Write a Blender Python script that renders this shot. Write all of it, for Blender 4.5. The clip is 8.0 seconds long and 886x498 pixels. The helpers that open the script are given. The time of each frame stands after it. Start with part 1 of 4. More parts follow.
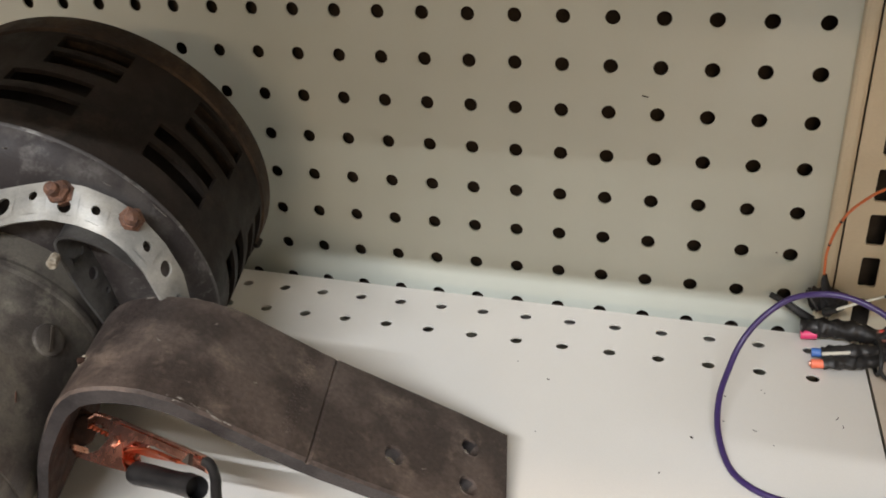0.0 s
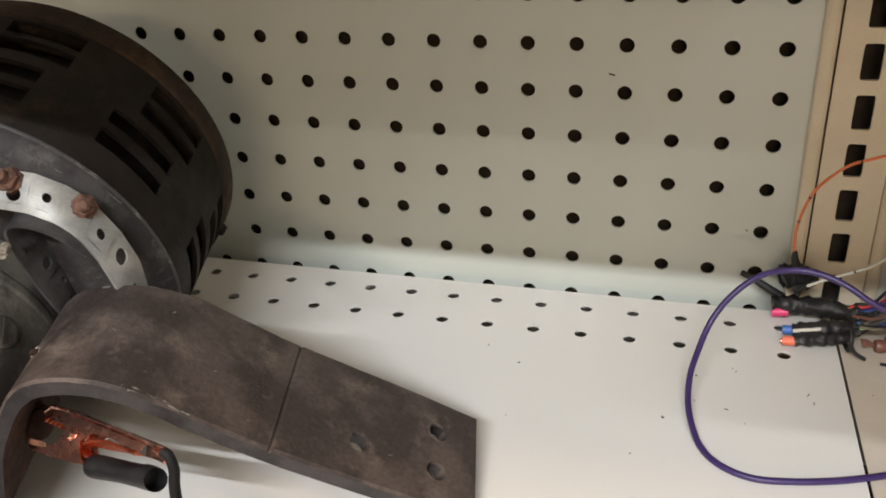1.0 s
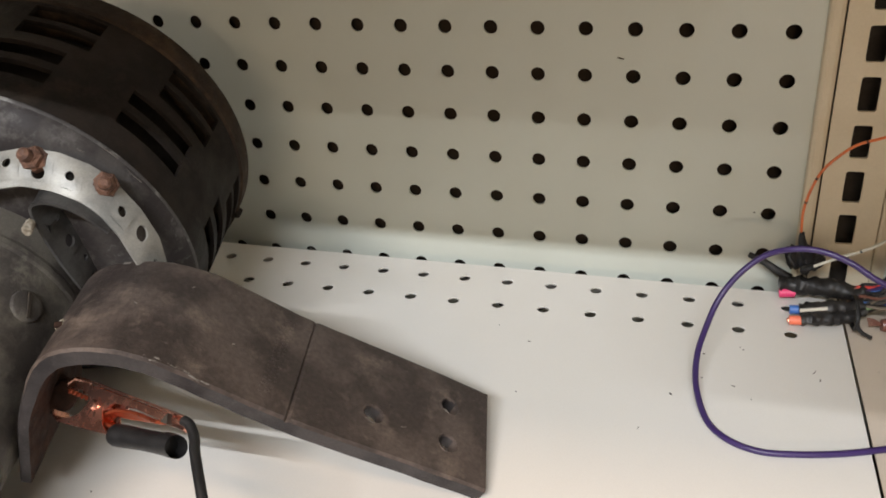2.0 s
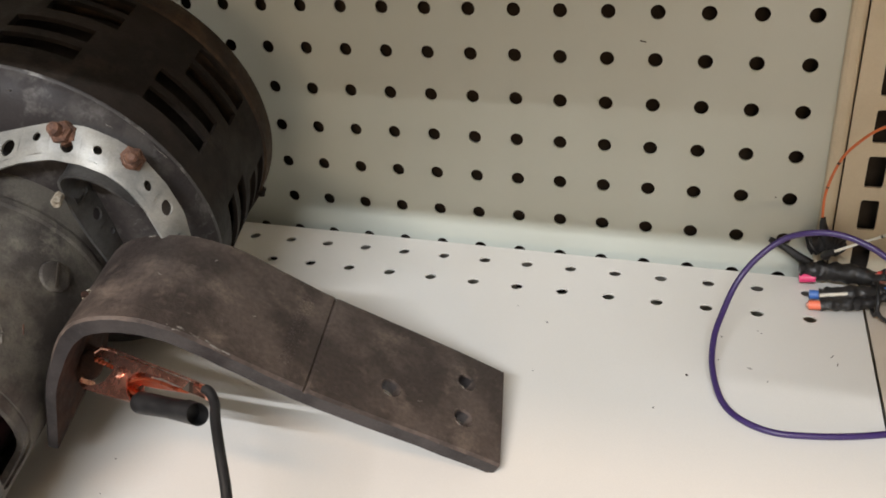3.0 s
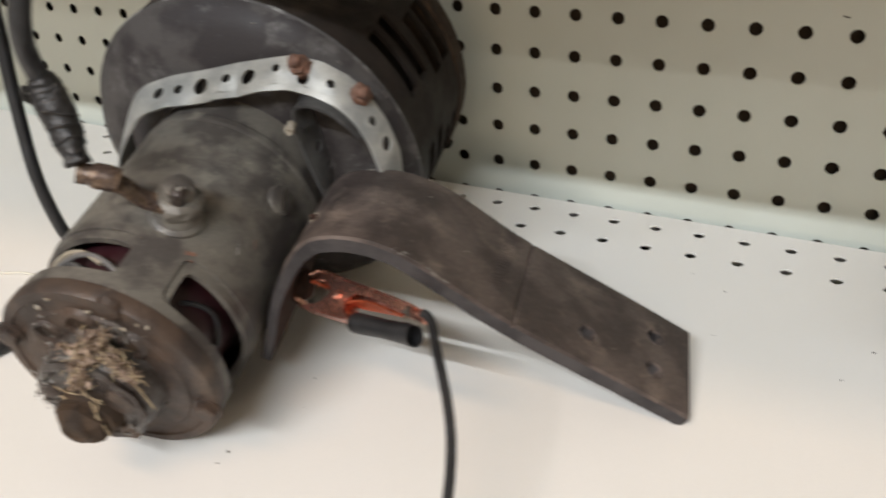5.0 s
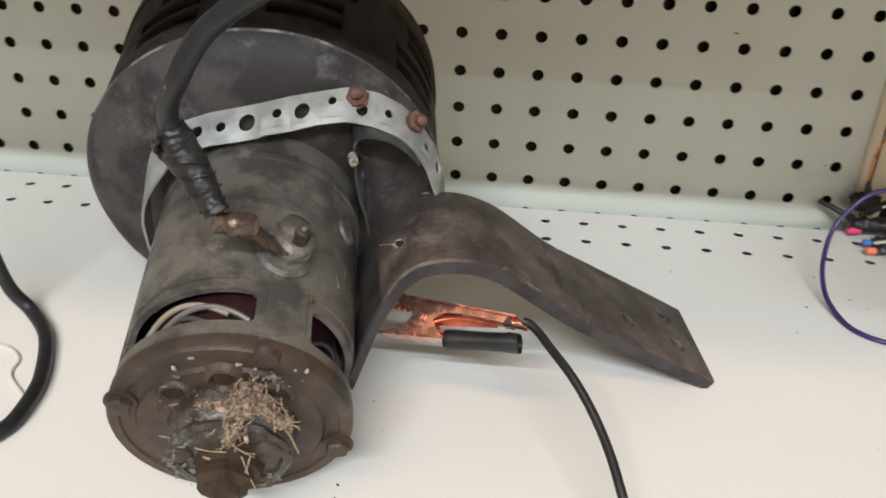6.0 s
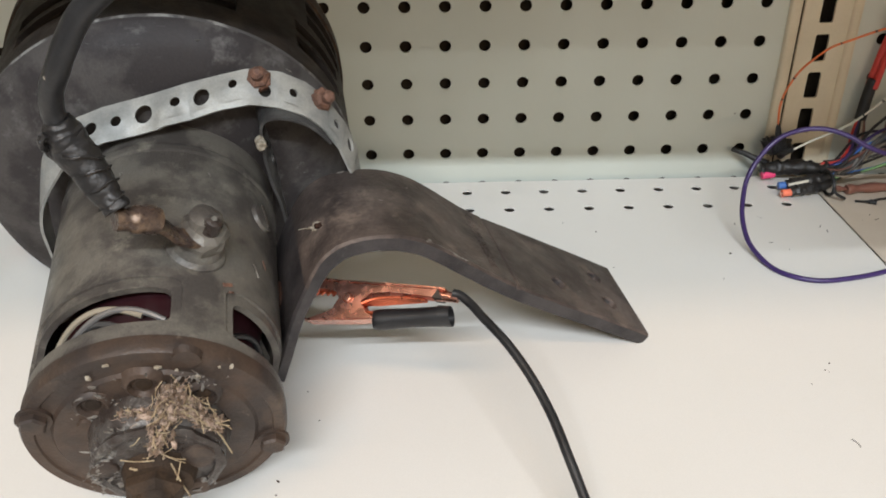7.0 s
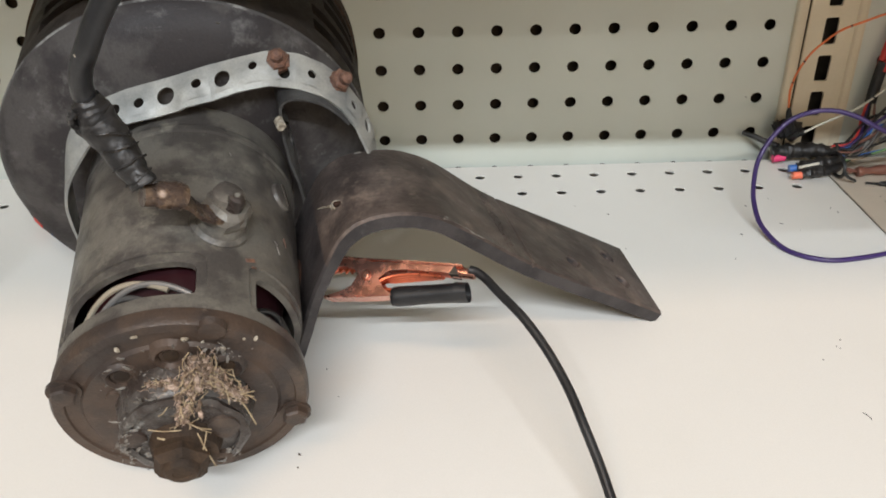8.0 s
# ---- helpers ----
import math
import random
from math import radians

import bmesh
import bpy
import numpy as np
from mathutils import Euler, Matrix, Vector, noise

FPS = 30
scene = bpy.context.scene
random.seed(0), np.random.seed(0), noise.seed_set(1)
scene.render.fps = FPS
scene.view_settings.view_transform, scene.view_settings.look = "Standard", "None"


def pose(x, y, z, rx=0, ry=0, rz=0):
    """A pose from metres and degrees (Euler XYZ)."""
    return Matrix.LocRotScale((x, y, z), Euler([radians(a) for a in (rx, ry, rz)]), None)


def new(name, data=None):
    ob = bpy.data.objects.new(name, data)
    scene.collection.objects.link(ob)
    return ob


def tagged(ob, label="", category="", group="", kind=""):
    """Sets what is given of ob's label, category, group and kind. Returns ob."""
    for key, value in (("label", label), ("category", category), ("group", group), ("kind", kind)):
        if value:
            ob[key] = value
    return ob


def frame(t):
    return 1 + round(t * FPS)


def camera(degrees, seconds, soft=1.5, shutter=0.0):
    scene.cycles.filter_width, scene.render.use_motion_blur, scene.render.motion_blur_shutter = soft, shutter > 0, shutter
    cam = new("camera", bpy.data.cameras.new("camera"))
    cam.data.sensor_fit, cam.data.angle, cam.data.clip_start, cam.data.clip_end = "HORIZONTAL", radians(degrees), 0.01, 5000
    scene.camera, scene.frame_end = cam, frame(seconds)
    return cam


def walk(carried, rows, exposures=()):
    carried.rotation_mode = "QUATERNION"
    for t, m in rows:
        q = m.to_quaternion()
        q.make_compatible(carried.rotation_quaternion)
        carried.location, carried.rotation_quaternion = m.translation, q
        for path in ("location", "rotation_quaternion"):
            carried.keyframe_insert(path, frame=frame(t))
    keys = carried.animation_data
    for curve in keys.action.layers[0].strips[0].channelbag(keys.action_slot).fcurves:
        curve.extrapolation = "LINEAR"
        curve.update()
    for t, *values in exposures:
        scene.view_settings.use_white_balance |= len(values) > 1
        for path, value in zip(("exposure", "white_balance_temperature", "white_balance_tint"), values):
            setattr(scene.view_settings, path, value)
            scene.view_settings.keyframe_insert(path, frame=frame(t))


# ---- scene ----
# ---------------------------------------------------------------- camera
cam = camera(53.73, 8.0, soft=1.8, shutter=0.45)
# seconds, eye x y z, yaw to the left, pitch, roll
PATH = [
    (0, -0.0531, -0.4457, 0.2848, 18.094, -29.682, -3.332),
    (0.5, -0.0479, -0.4419, 0.2818, 17.485, -30.192, -3.640),
    (1, -0.0472, -0.4396, 0.2791, 16.822, -30.525, -3.777),
    (1.5, -0.0407, -0.4424, 0.2768, 16.670, -30.851, -4.236),
    (1.7, -0.0455, -0.4459, 0.2755, 17.383, -30.681, -4.159),
    (2.8, -0.0395, -0.4556, 0.2795, 18.147, -30.760, -4.549),
    (3, -0.0395, -0.4561, 0.2738, 19.760, -31.137, -4.623),
    (3.5, -0.0372, -0.4628, 0.2797, 17.724, -31.240, -4.232),
    (4, -0.0318, -0.4604, 0.2739, 16.600, -30.990, -4.956),
    (4.5, -0.0359, -0.4667, 0.2737, 20.142, -31.375, -4.458),
    (4.8, -0.0558, -0.4786, 0.2702, 25.369, -31.821, -4.443),
    (5, -0.0772, -0.4922, 0.2673, 26.766, -31.379, -3.662),
    (5.2, -0.1067, -0.5068, 0.2704, 23.128, -30.824, -2.081),
    (6.3, -0.2373, -0.5522, 0.2909, 0.332, -31.613, 2.035),
    (6.5, -0.2256, -0.5454, 0.2920, -0.513, -31.539, 1.454),
    (7, -0.2210, -0.5416, 0.2775, -1.645, -32.412, -0.380),
    (7.5, -0.2246, -0.5471, 0.2753, -0.774, -32.355, -1.142),
    (8, -0.2249, -0.5508, 0.2752, -1.016, -32.769, -0.987),
]
walk(cam, [(t, pose(x, y, z, 0, 0, yaw) @ pose(0, 0, 0, 90 + pitch) @ pose(0, 0, 0, 0, 0, roll))
           for t, x, y, z, yaw, pitch, roll in PATH], exposures=[(0, -0.22, 6650, 13), (4.5, -0.21, 6550, 12), (6.3, -0.22, 6300, 10), (8, -0.22, 6350, 10)])

# ---------------------------------------------------------------- light
world = bpy.data.worlds.new("store_air")
scene.world = world
world.use_nodes = True
world.node_tree.nodes["Background"].inputs[0].default_value = (1.0, 0.96, 0.90, 1)
world.node_tree.nodes["Background"].inputs[1].default_value = 0.005


def tube_lamp(name, x, y, z, length, wide, watts, colour):
    data = bpy.data.lights.new(name, "AREA")
    data.shape, data.size, data.size_y, data.energy, data.color = "RECTANGLE", length, wide, watts, colour
    lamp = new(name, data)
    lamp.matrix_world = pose(x, y, z)
    return lamp


tube_lamp("ceiling_tube", -0.15, -2.75, 2.40, 2.2, 0.06, 222, (0.94, 1.0, 1.05))
tube_lamp("ceiling_tube", -0.9, -1.75, 2.45, 1.6, 0.30, 38, (1.0, 0.68, 0.42))
tube_lamp("ceiling_tube", 0.3, -3.47, 2.40, 2.4, 0.06, 34, (0.95, 1.0, 0.95))
tube_lamp("ceiling_tube", 1.6, -6.80, 2.45, 2.4, 0.45, 290, (1.0, 0.76, 0.51))

# ---------------------------------------------------------------- materials


def material(name, colour, rough=0.5, metal=0.0, second=None, mix=(0.45, 0.62), scale=60.0, fine=900.0, fine_amount=0.12,
             bump=0.15, third=None, third_scale=14.0, third_mix=(0.55, 0.7), rough_var=0.1, coat=0.0, spec=0.5, scratch=None, scratch_way=(1, 9, 1), scratch_scale=70.0):
    m = bpy.data.materials.new(name)
    m.use_nodes = True
    nt = m.node_tree
    n, link = nt.nodes, nt.links.new
    bsdf = n["Principled BSDF"]
    coords = n.new("ShaderNodeTexCoord")

    def noise_tex(s, detail=6.0, rough_n=0.6):
        t = n.new("ShaderNodeTexNoise")
        t.inputs["Scale"].default_value, t.inputs["Detail"].default_value, t.inputs["Roughness"].default_value = s, detail, rough_n
        link(coords.outputs["Object"], t.inputs["Vector"])
        return t.outputs["Fac"]

    def ramp(fac, lo, hi):
        r = n.new("ShaderNodeMapRange")
        r.inputs["From Min"].default_value, r.inputs["From Max"].default_value = lo, hi
        link(fac, r.inputs["Value"])
        return r.outputs["Result"]

    def blend(fac, a, b, mode="MIX"):
        x = n.new("ShaderNodeMix")
        x.data_type, x.blend_type = "RGBA", mode
        for socket, v in ((x.inputs["Factor"], fac), (x.inputs["A"], a), (x.inputs["B"], b)):
            if isinstance(v, (tuple, float, int)):
                socket.default_value = (*v, 1.0) if isinstance(v, tuple) else v
            else:
                link(v, socket)
        return x.outputs["Result"]

    col = blend(ramp(noise_tex(scale), *mix), colour, second or tuple(c * 0.8 for c in colour))
    if third:
        col = blend(ramp(noise_tex(third_scale, 8.0, 0.7), *third_mix), col, third)
    if scratch:
        stretch = n.new("ShaderNodeMapping")
        stretch.inputs["Scale"].default_value = scratch_way
        stretch.inputs["Rotation"].default_value = (0.3, 0.5, 0.4)
        link(coords.outputs["Object"], stretch.inputs["Vector"])
        lines = n.new("ShaderNodeTexNoise")
        lines.inputs["Scale"].default_value, lines.inputs["Detail"].default_value, lines.inputs["Roughness"].default_value = scratch_scale, 8.0, 0.7
        link(stretch.outputs["Vector"], lines.inputs["Vector"])
        col = blend(ramp(lines.outputs["Fac"], 0.64, 0.78), col, scratch)
    grain = noise_tex(fine, 3.0)
    dark = n.new("ShaderNodeMapRange")
    dark.inputs["To Min"].default_value, dark.inputs["To Max"].default_value = 1 - fine_amount, 1 + fine_amount
    dark.inputs["From Min"].default_value, dark.inputs["From Max"].default_value = 0.3, 0.7
    link(grain, dark.inputs["Value"])
    grey = n.new("ShaderNodeCombineColor")
    for k in range(3):
        link(dark.outputs["Result"], grey.inputs[k])
    col = blend(1.0, col, grey.outputs["Color"], "MULTIPLY")
    link(col, bsdf.inputs["Base Color"])
    rr = n.new("ShaderNodeMapRange")
    rr.inputs["To Min"].default_value, rr.inputs["To Max"].default_value = max(0.02, rough - rough_var), min(1, rough + rough_var)
    rr.inputs["From Min"].default_value, rr.inputs["From Max"].default_value = 0.35, 0.65
    link(noise_tex(scale * 2.3), rr.inputs["Value"])
    link(rr.outputs["Result"], bsdf.inputs["Roughness"])
    bsdf.inputs["Metallic"].default_value = metal
    bsdf.inputs["Coat Weight"].default_value = coat
    bsdf.inputs["Specular IOR Level"].default_value = spec
    if bump:
        b = n.new("ShaderNodeBump")
        b.inputs["Strength"].default_value, b.inputs["Distance"].default_value = bump, 0.0006
        h = n.new("ShaderNodeMath")
        h.operation = "ADD"
        link(grain, h.inputs[0])
        link(noise_tex(scale * 3.0, 8.0), h.inputs[1])
        link(h.outputs[0], b.inputs["Height"])
        link(b.outputs["Normal"], bsdf.inputs["Normal"])
    return m


M_PANEL = material("enamel_cream", (0.595, 0.617, 0.555), 0.42, 0, (0.565, 0.585, 0.52), (0.35, 0.7), 9, 1400, 0.02, 0.05)
M_SHELF = material("enamel_white", (0.745, 0.722, 0.68), 0.40, 0, (0.725, 0.70, 0.65), (0.4, 0.7), 7, 1500, 0.02, 0.05,
                   third=(0.60, 0.53, 0.42), third_scale=170, third_mix=(0.70, 0.80))
M_SHELF_B = material("enamel_aged", (0.61, 0.53, 0.44), 0.45, 0, (0.53, 0.45, 0.36), (0.35, 0.7), 14, 1500, 0.03, 0.05,
                     third=(0.30, 0.22, 0.15), third_scale=260, third_mix=(0.70, 0.78))
M_UPRIGHT = material("enamel_yellowed", (0.68, 0.595, 0.445), 0.42, 0, (0.62, 0.53, 0.38), (0.4, 0.65), 18, 1200, 0.03, 0.06,
                     third=(0.28, 0.20, 0.12), third_scale=120, third_mix=(0.70, 0.78))
# brown board colour, lowered to hold the shade inside the holes
M_BOARD = material("dark_hole_backing", (0.050, 0.036, 0.026), 0.9, 0, bump=0.2)
# dark colour standing for the shade in slots, grooves and notches
M_GAP_SHADE = material("gap_shade", (0.045, 0.034, 0.025), 0.9, 0, bump=0)
# near black, for the shade inside the drum
M_ROTOR_SHADE = material("rotor_shade_black", (0.017, 0.0135, 0.0115), 0.9, 0, bump=0, spec=0.1)
M_MOTOR = material("olive_grey_paint", (0.128, 0.117, 0.100), 0.40, 0.05, (0.062, 0.055, 0.050), (0.43, 0.55), 44, 1100, 0.14, 0.34,
                   third=(0.180, 0.166, 0.138), third_scale=62, third_mix=(0.57, 0.70), spec=0.4, scratch=(0.24, 0.225, 0.19), scratch_way=(1, 4, 1), scratch_scale=60)
M_HOUSING = material("grey_housing_paint", (0.060, 0.054, 0.051), 0.56, 0.0, (0.030, 0.026, 0.026), (0.44, 0.55), 34, 900, 0.10, 0.28,
                     third=(0.105, 0.098, 0.094), third_scale=58, third_mix=(0.56, 0.70), spec=0.22, scratch=(0.17, 0.165, 0.165), scratch_way=(1, 7, 5), scratch_scale=45)
M_DRUM = material("sooty_brown_paint", (0.021, 0.0155, 0.0125), 0.62, 0.0, (0.011, 0.0088, 0.0076), (0.42, 0.58), 30, 900, 0.12, 0.28,
                  third=(0.034, 0.025, 0.019), third_scale=30, third_mix=(0.54, 0.70), spec=0.18, scratch=(0.075, 0.065, 0.055), scratch_way=(1, 3, 1), scratch_scale=55)
M_RIM = material("rust_brown_band", (0.046, 0.029, 0.018), 0.70, 0.0, (0.026, 0.018, 0.013), (0.42, 0.6), 60, 1100, 0.25, 0.4, spec=0.22,
                 third=(0.080, 0.047, 0.026), third_scale=40, third_mix=(0.55, 0.72))
M_BRACKET = material("rusty_dark_iron", (0.098, 0.076, 0.066), 0.44, 0.1, (0.050, 0.039, 0.035), (0.43, 0.57), 34, 500, 0.22, 0.55,
                     third=(0.150, 0.116, 0.096), third_scale=55, third_mix=(0.54, 0.68), spec=0.4, scratch=(0.24, 0.205, 0.18), scratch_way=(2, 6, 3), scratch_scale=110)
M_PLATE = material("rusty_end_plate", (0.064, 0.042, 0.030), 0.48, 0.1, (0.036, 0.027, 0.023), (0.42, 0.58), 42, 1000, 0.12, 0.35,
                   third=(0.105, 0.074, 0.053), third_scale=36, third_mix=(0.54, 0.74), spec=0.38, scratch=(0.20, 0.16, 0.12), scratch_way=(1, 2, 1), scratch_scale=110)
M_CAP = material("grey_oily_metal", (0.072, 0.064, 0.058), 0.34, 0.15, (0.036, 0.027, 0.023), (0.42, 0.54), 70, 1000, 0.25, 0.6,
                 third=(0.22, 0.21, 0.19), third_scale=95, third_mix=(0.60, 0.70))
M_CRUST = material("grey_crust", (0.20, 0.185, 0.165), 0.5, 0, (0.10, 0.085, 0.07), (0.42, 0.58), 420, 1600, 0.3, 0.8)
M_WORN = material("worn_edge_paint", (0.056, 0.052, 0.051), 0.5, 0.1, (0.20, 0.195, 0.185), (0.53, 0.62), 75, 1200, 0.2, 0.3)
M_STRAP = material("galvanised_steel", (0.225, 0.226, 0.214), 0.46, 0.2, (0.34, 0.33, 0.30), (0.40, 0.62), 60, 1300, 0.10, 0.15,
                   third=(0.15, 0.135, 0.115), third_scale=70, third_mix=(0.60, 0.76))
M_STRAP_DARK = material("darker_steel", (0.100, 0.098, 0.096), 0.5, 0.3, (0.050, 0.048, 0.048), (0.42, 0.62), 70, 1300, 0.15, 0.2)
M_RUST = material("orange_rust", (0.21, 0.105, 0.068), 0.6, 0.1, (0.11, 0.058, 0.042), (0.4, 0.6), 260, 1600, 0.3, 0.6)
M_DIRT = material("pale_dirt", (0.40, 0.36, 0.29), 0.9, 0, (0.22, 0.18, 0.13), (0.4, 0.6), 500, 2000, 0.3, 0.6)
M_STRAW = material("dry_straw", (0.40, 0.32, 0.20), 0.85, 0, (0.24, 0.17, 0.10), (0.35, 0.65), 300, 2000, 0.3, 0.3)
M_FLUFF = material("nest_fluff", (0.44, 0.335, 0.265), 0.95, 0, (0.20, 0.135, 0.095), (0.4, 0.6), 420, 2000, 0.3, 0.6)
M_FLUFF_B = material("brown_fluff", (0.20, 0.135, 0.09), 0.95, 0, (0.10, 0.07, 0.05), (0.4, 0.6), 420, 2000, 0.3, 0.6)
M_COPPER = material("bright_copper", (0.84, 0.45, 0.35), 0.27, 0.96, (0.72, 0.35, 0.26), (0.4, 0.65), 60, 1500, 0.04, 0.06)
M_REDCOPPER = material("red_copper", (0.70, 0.17, 0.08), 0.32, 0.9, bump=0.1)
M_LUG = material("dull_copper", (0.165, 0.110, 0.072), 0.30, 0.3, (0.065, 0.044, 0.036), (0.42, 0.56), 150, 1500, 0.2, 0.3)
M_RUBBER = material("black_rubber", (0.008, 0.008, 0.009), 0.46, 0, (0.014, 0.014, 0.015), (0.4, 0.6), 80, 1200, 0.15, 0.1)
M_CABLE = material("black_cable", (0.011, 0.0115, 0.013), 0.42, 0, (0.020, 0.020, 0.022), (0.4, 0.65), 70, 1200, 0.15, 0.12)
M_TAPE = material("black_tape", (0.011, 0.0105, 0.011), 0.46, 0, (0.020, 0.018, 0.017), (0.4, 0.65), 110, 1200, 0.15, 0.3)
# grey scuffed iron, with missing front light put into the colour
M_IRON_SHADED = material("grey_iron_shaded", (0.050, 0.044, 0.044), 0.46, 0.2, (0.026, 0.023, 0.024), (0.42, 0.6), 55, 1000, 0.12, 0.35,
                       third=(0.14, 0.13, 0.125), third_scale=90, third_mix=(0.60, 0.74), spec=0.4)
# dark rust; on the bar the bend's shade is put into this colour too
M_RUST_AND_SHADE = material("dark_rust_and_shade", (0.042, 0.020, 0.013), 0.8, 0, (0.022, 0.012, 0.009), (0.42, 0.6), 90, 1200, 0.2, 0.5,
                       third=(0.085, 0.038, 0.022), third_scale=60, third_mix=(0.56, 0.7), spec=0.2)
M_ZINC = material("dull_zinc", (0.42, 0.41, 0.38), 0.4, 0.7, (0.28, 0.27, 0.24), (0.4, 0.6), 200, 1300, 0.2, 0.3)
M_ROOM = material("store_wall", (0.24, 0.23, 0.21), 0.8, 0, bump=0)
M_FLOOR = material("store_floor", (0.16, 0.15, 0.14), 0.6, 0, bump=0)


def plain(name, colour, rough=0.38):
    return material(name, colour, rough, 0, tuple(c * 0.86 for c in colour), (0.4, 0.65), 90, 1500, 0.06, 0.04)


M_PURPLE, M_ORANGE, M_WHITE = plain("purple_pvc", (0.040, 0.020, 0.105)), plain("orange_pvc", (0.80, 0.20, 0.06)), plain("white_pvc", (0.60, 0.57, 0.49))
M_RED, M_BLUE, M_GREEN = plain("red_pvc", (0.60, 0.045, 0.035)), plain("blue_pvc", (0.06, 0.17, 0.50)), plain("green_pvc", (0.20, 0.36, 0.15))
M_PINK, M_CORAL, M_GREY = plain("pink_end", (0.85, 0.06, 0.20)), plain("coral_end", (0.95, 0.22, 0.12)), plain("grey_pvc", (0.30, 0.29, 0.27))
M_BROWN, M_TAN = plain("brown_pvc", (0.20, 0.085, 0.06)), plain("tan_pvc", (0.50, 0.42, 0.30))
# darker wire colours for the motor windows and the wire fan
M_DARKTAN, M_DARKGREY = plain("dark_tan", (0.17, 0.14, 0.105)), plain("dark_grey", (0.060, 0.058, 0.056))
M_CREAM, M_ASH = plain("dull_cream", (0.27, 0.235, 0.18)), plain("dull_ash", (0.125, 0.12, 0.115))
M_WINE = plain("dark_red_varnish", (0.024, 0.006, 0.008))

# ---------------------------------------------------------------- mesh helpers


def mesh_object(name, verts, faces, mat, parent=None, label="", smooth=False):
    me = bpy.data.meshes.new(name)
    me.from_pydata([tuple(v) for v in verts], [], faces)
    me.update()
    bm = bmesh.new()
    bm.from_mesh(me)
    bmesh.ops.recalc_face_normals(bm, faces=bm.faces)
    bm.to_mesh(me)
    bm.free()
    me.materials.append(mat)
    if smooth:
        for p in me.polygons:
            p.use_smooth = True
    ob = new(name, me)
    if parent:
        ob.parent = parent
    if label:
        tagged(ob, label)
    return ob


def part(name, bm, mat, parent, label="", smooth=False):
    me = bpy.data.meshes.new(name)
    bmesh.ops.recalc_face_normals(bm, faces=bm.faces)
    bm.to_mesh(me)
    bm.free()
    me.materials.append(mat)
    if smooth:
        for p in me.polygons:
            p.use_smooth = True
        me.set_sharp_from_angle(angle=radians(40))
    ob = new(name, me)
    if parent:
        ob.parent = parent
    if label:
        tagged(ob, label)
    return ob


def block(sx, sy, sz, bevel=0.0, m=None, segments=2):
    bm = bmesh.new()
    bmesh.ops.create_cube(bm, size=1.0, matrix=(m or Matrix()) @ Matrix.Diagonal((sx, sy, sz, 1)))
    if bevel:
        bmesh.ops.bevel(bm, geom=bm.edges[:], offset=bevel, segments=segments, affect="EDGES", profile=0.5)
    return bm


def lathe(profile, n=48, m=None, closed=False):
    """Turns (y, r) pairs round the y axis."""
    bm = bmesh.new()
    m = m or Matrix()
    rings = []
    for y, r in profile:
        if r < 1e-6:
            rings.append([bm.verts.new(m @ Vector((0, y, 0)))])
        else:
            rings.append([bm.verts.new(m @ Vector((r * math.sin(2 * math.pi * k / n), y, r * math.cos(2 * math.pi * k / n)))) for k in range(n)])
    pairs = list(zip(rings, rings[1:])) + ([(rings[-1], rings[0])] if closed else [])
    for a, b in pairs:
        for k in range(n):
            j = (k + 1) % n
            loop = [a[k % len(a)], a[j % len(a)], b[j % len(b)], b[k % len(b)]]
            loop = list(dict.fromkeys(loop))
            if len(loop) > 2:
                bm.faces.new(loop)
    return bm


def prism(sides, r, depth, m=None, bevel=0.0):
    """A prism along y, from 0 to -depth."""
    bm = lathe([(0, 0), (0, r), (-depth + bevel, r), (-depth, r - bevel), (-depth, 0)] if bevel else [(0, 0), (0, r), (-depth, r), (-depth, 0)], sides, m)
    return bm


def smooth_line(points, steps=8):
    """A Catmull-Rom curve through the points."""
    p = [Vector(q) for q in points]
    p = [2 * p[0] - p[1]] + p + [2 * p[-1] - p[-2]]
    out = []
    for k in range(1, len(p) - 2):
        for s in range(steps):
            t = s / steps
            a, b, c, d = p[k - 1], p[k], p[k + 1], p[k + 2]
            out.append(0.5 * (2 * b + (c - a) * t + (2 * a - 5 * b + 4 * c - d) * t * t + (3 * b - a - 3 * c + d) * t ** 3))
    return out + [p[-2]]


def tube(points, radius, sides=10, steps=8, bm=None, curve=True):
    """A round wire along the points; radius is a number or a function of 0..1."""
    line = smooth_line(points, steps) if curve else [Vector(q) for q in points]
    bm = bm or bmesh.new()
    count = len(line) - 1
    ahead = (line[1] - line[0]).normalized()
    side = ahead.orthogonal().normalized()
    rings = []
    for k, c in enumerate(line):
        t = (line[min(k + 1, count)] - line[max(k - 1, 0)]).normalized()
        side = (side - t * side.dot(t)).normalized()
        other = t.cross(side)
        r = radius(k / count) if callable(radius) else radius
        rings.append([bm.verts.new(c + r * (side * math.cos(2 * math.pi * j / sides) + other * math.sin(2 * math.pi * j / sides))) for j in range(sides)])
    for a, b in zip(rings, rings[1:]):
        for j in range(sides):
            i = (j + 1) % sides
            bm.faces.new((a[j], a[i], b[i], b[j]))
    bm.faces.new(rings[0][::-1])
    bm.faces.new(rings[-1])
    return bm


def crumple(bm, amount, scale, shift=0.0):
    """Pushes the vertices about by a noise, for crinkled and crusted shapes."""
    for v in bm.verts:
        q = v.co * scale + Vector((shift, shift * 0.7, 3.1))
        v.co += noise.noise_vector(q) * amount + noise.noise_vector(q * 2.7) * amount * 0.45
    return bm


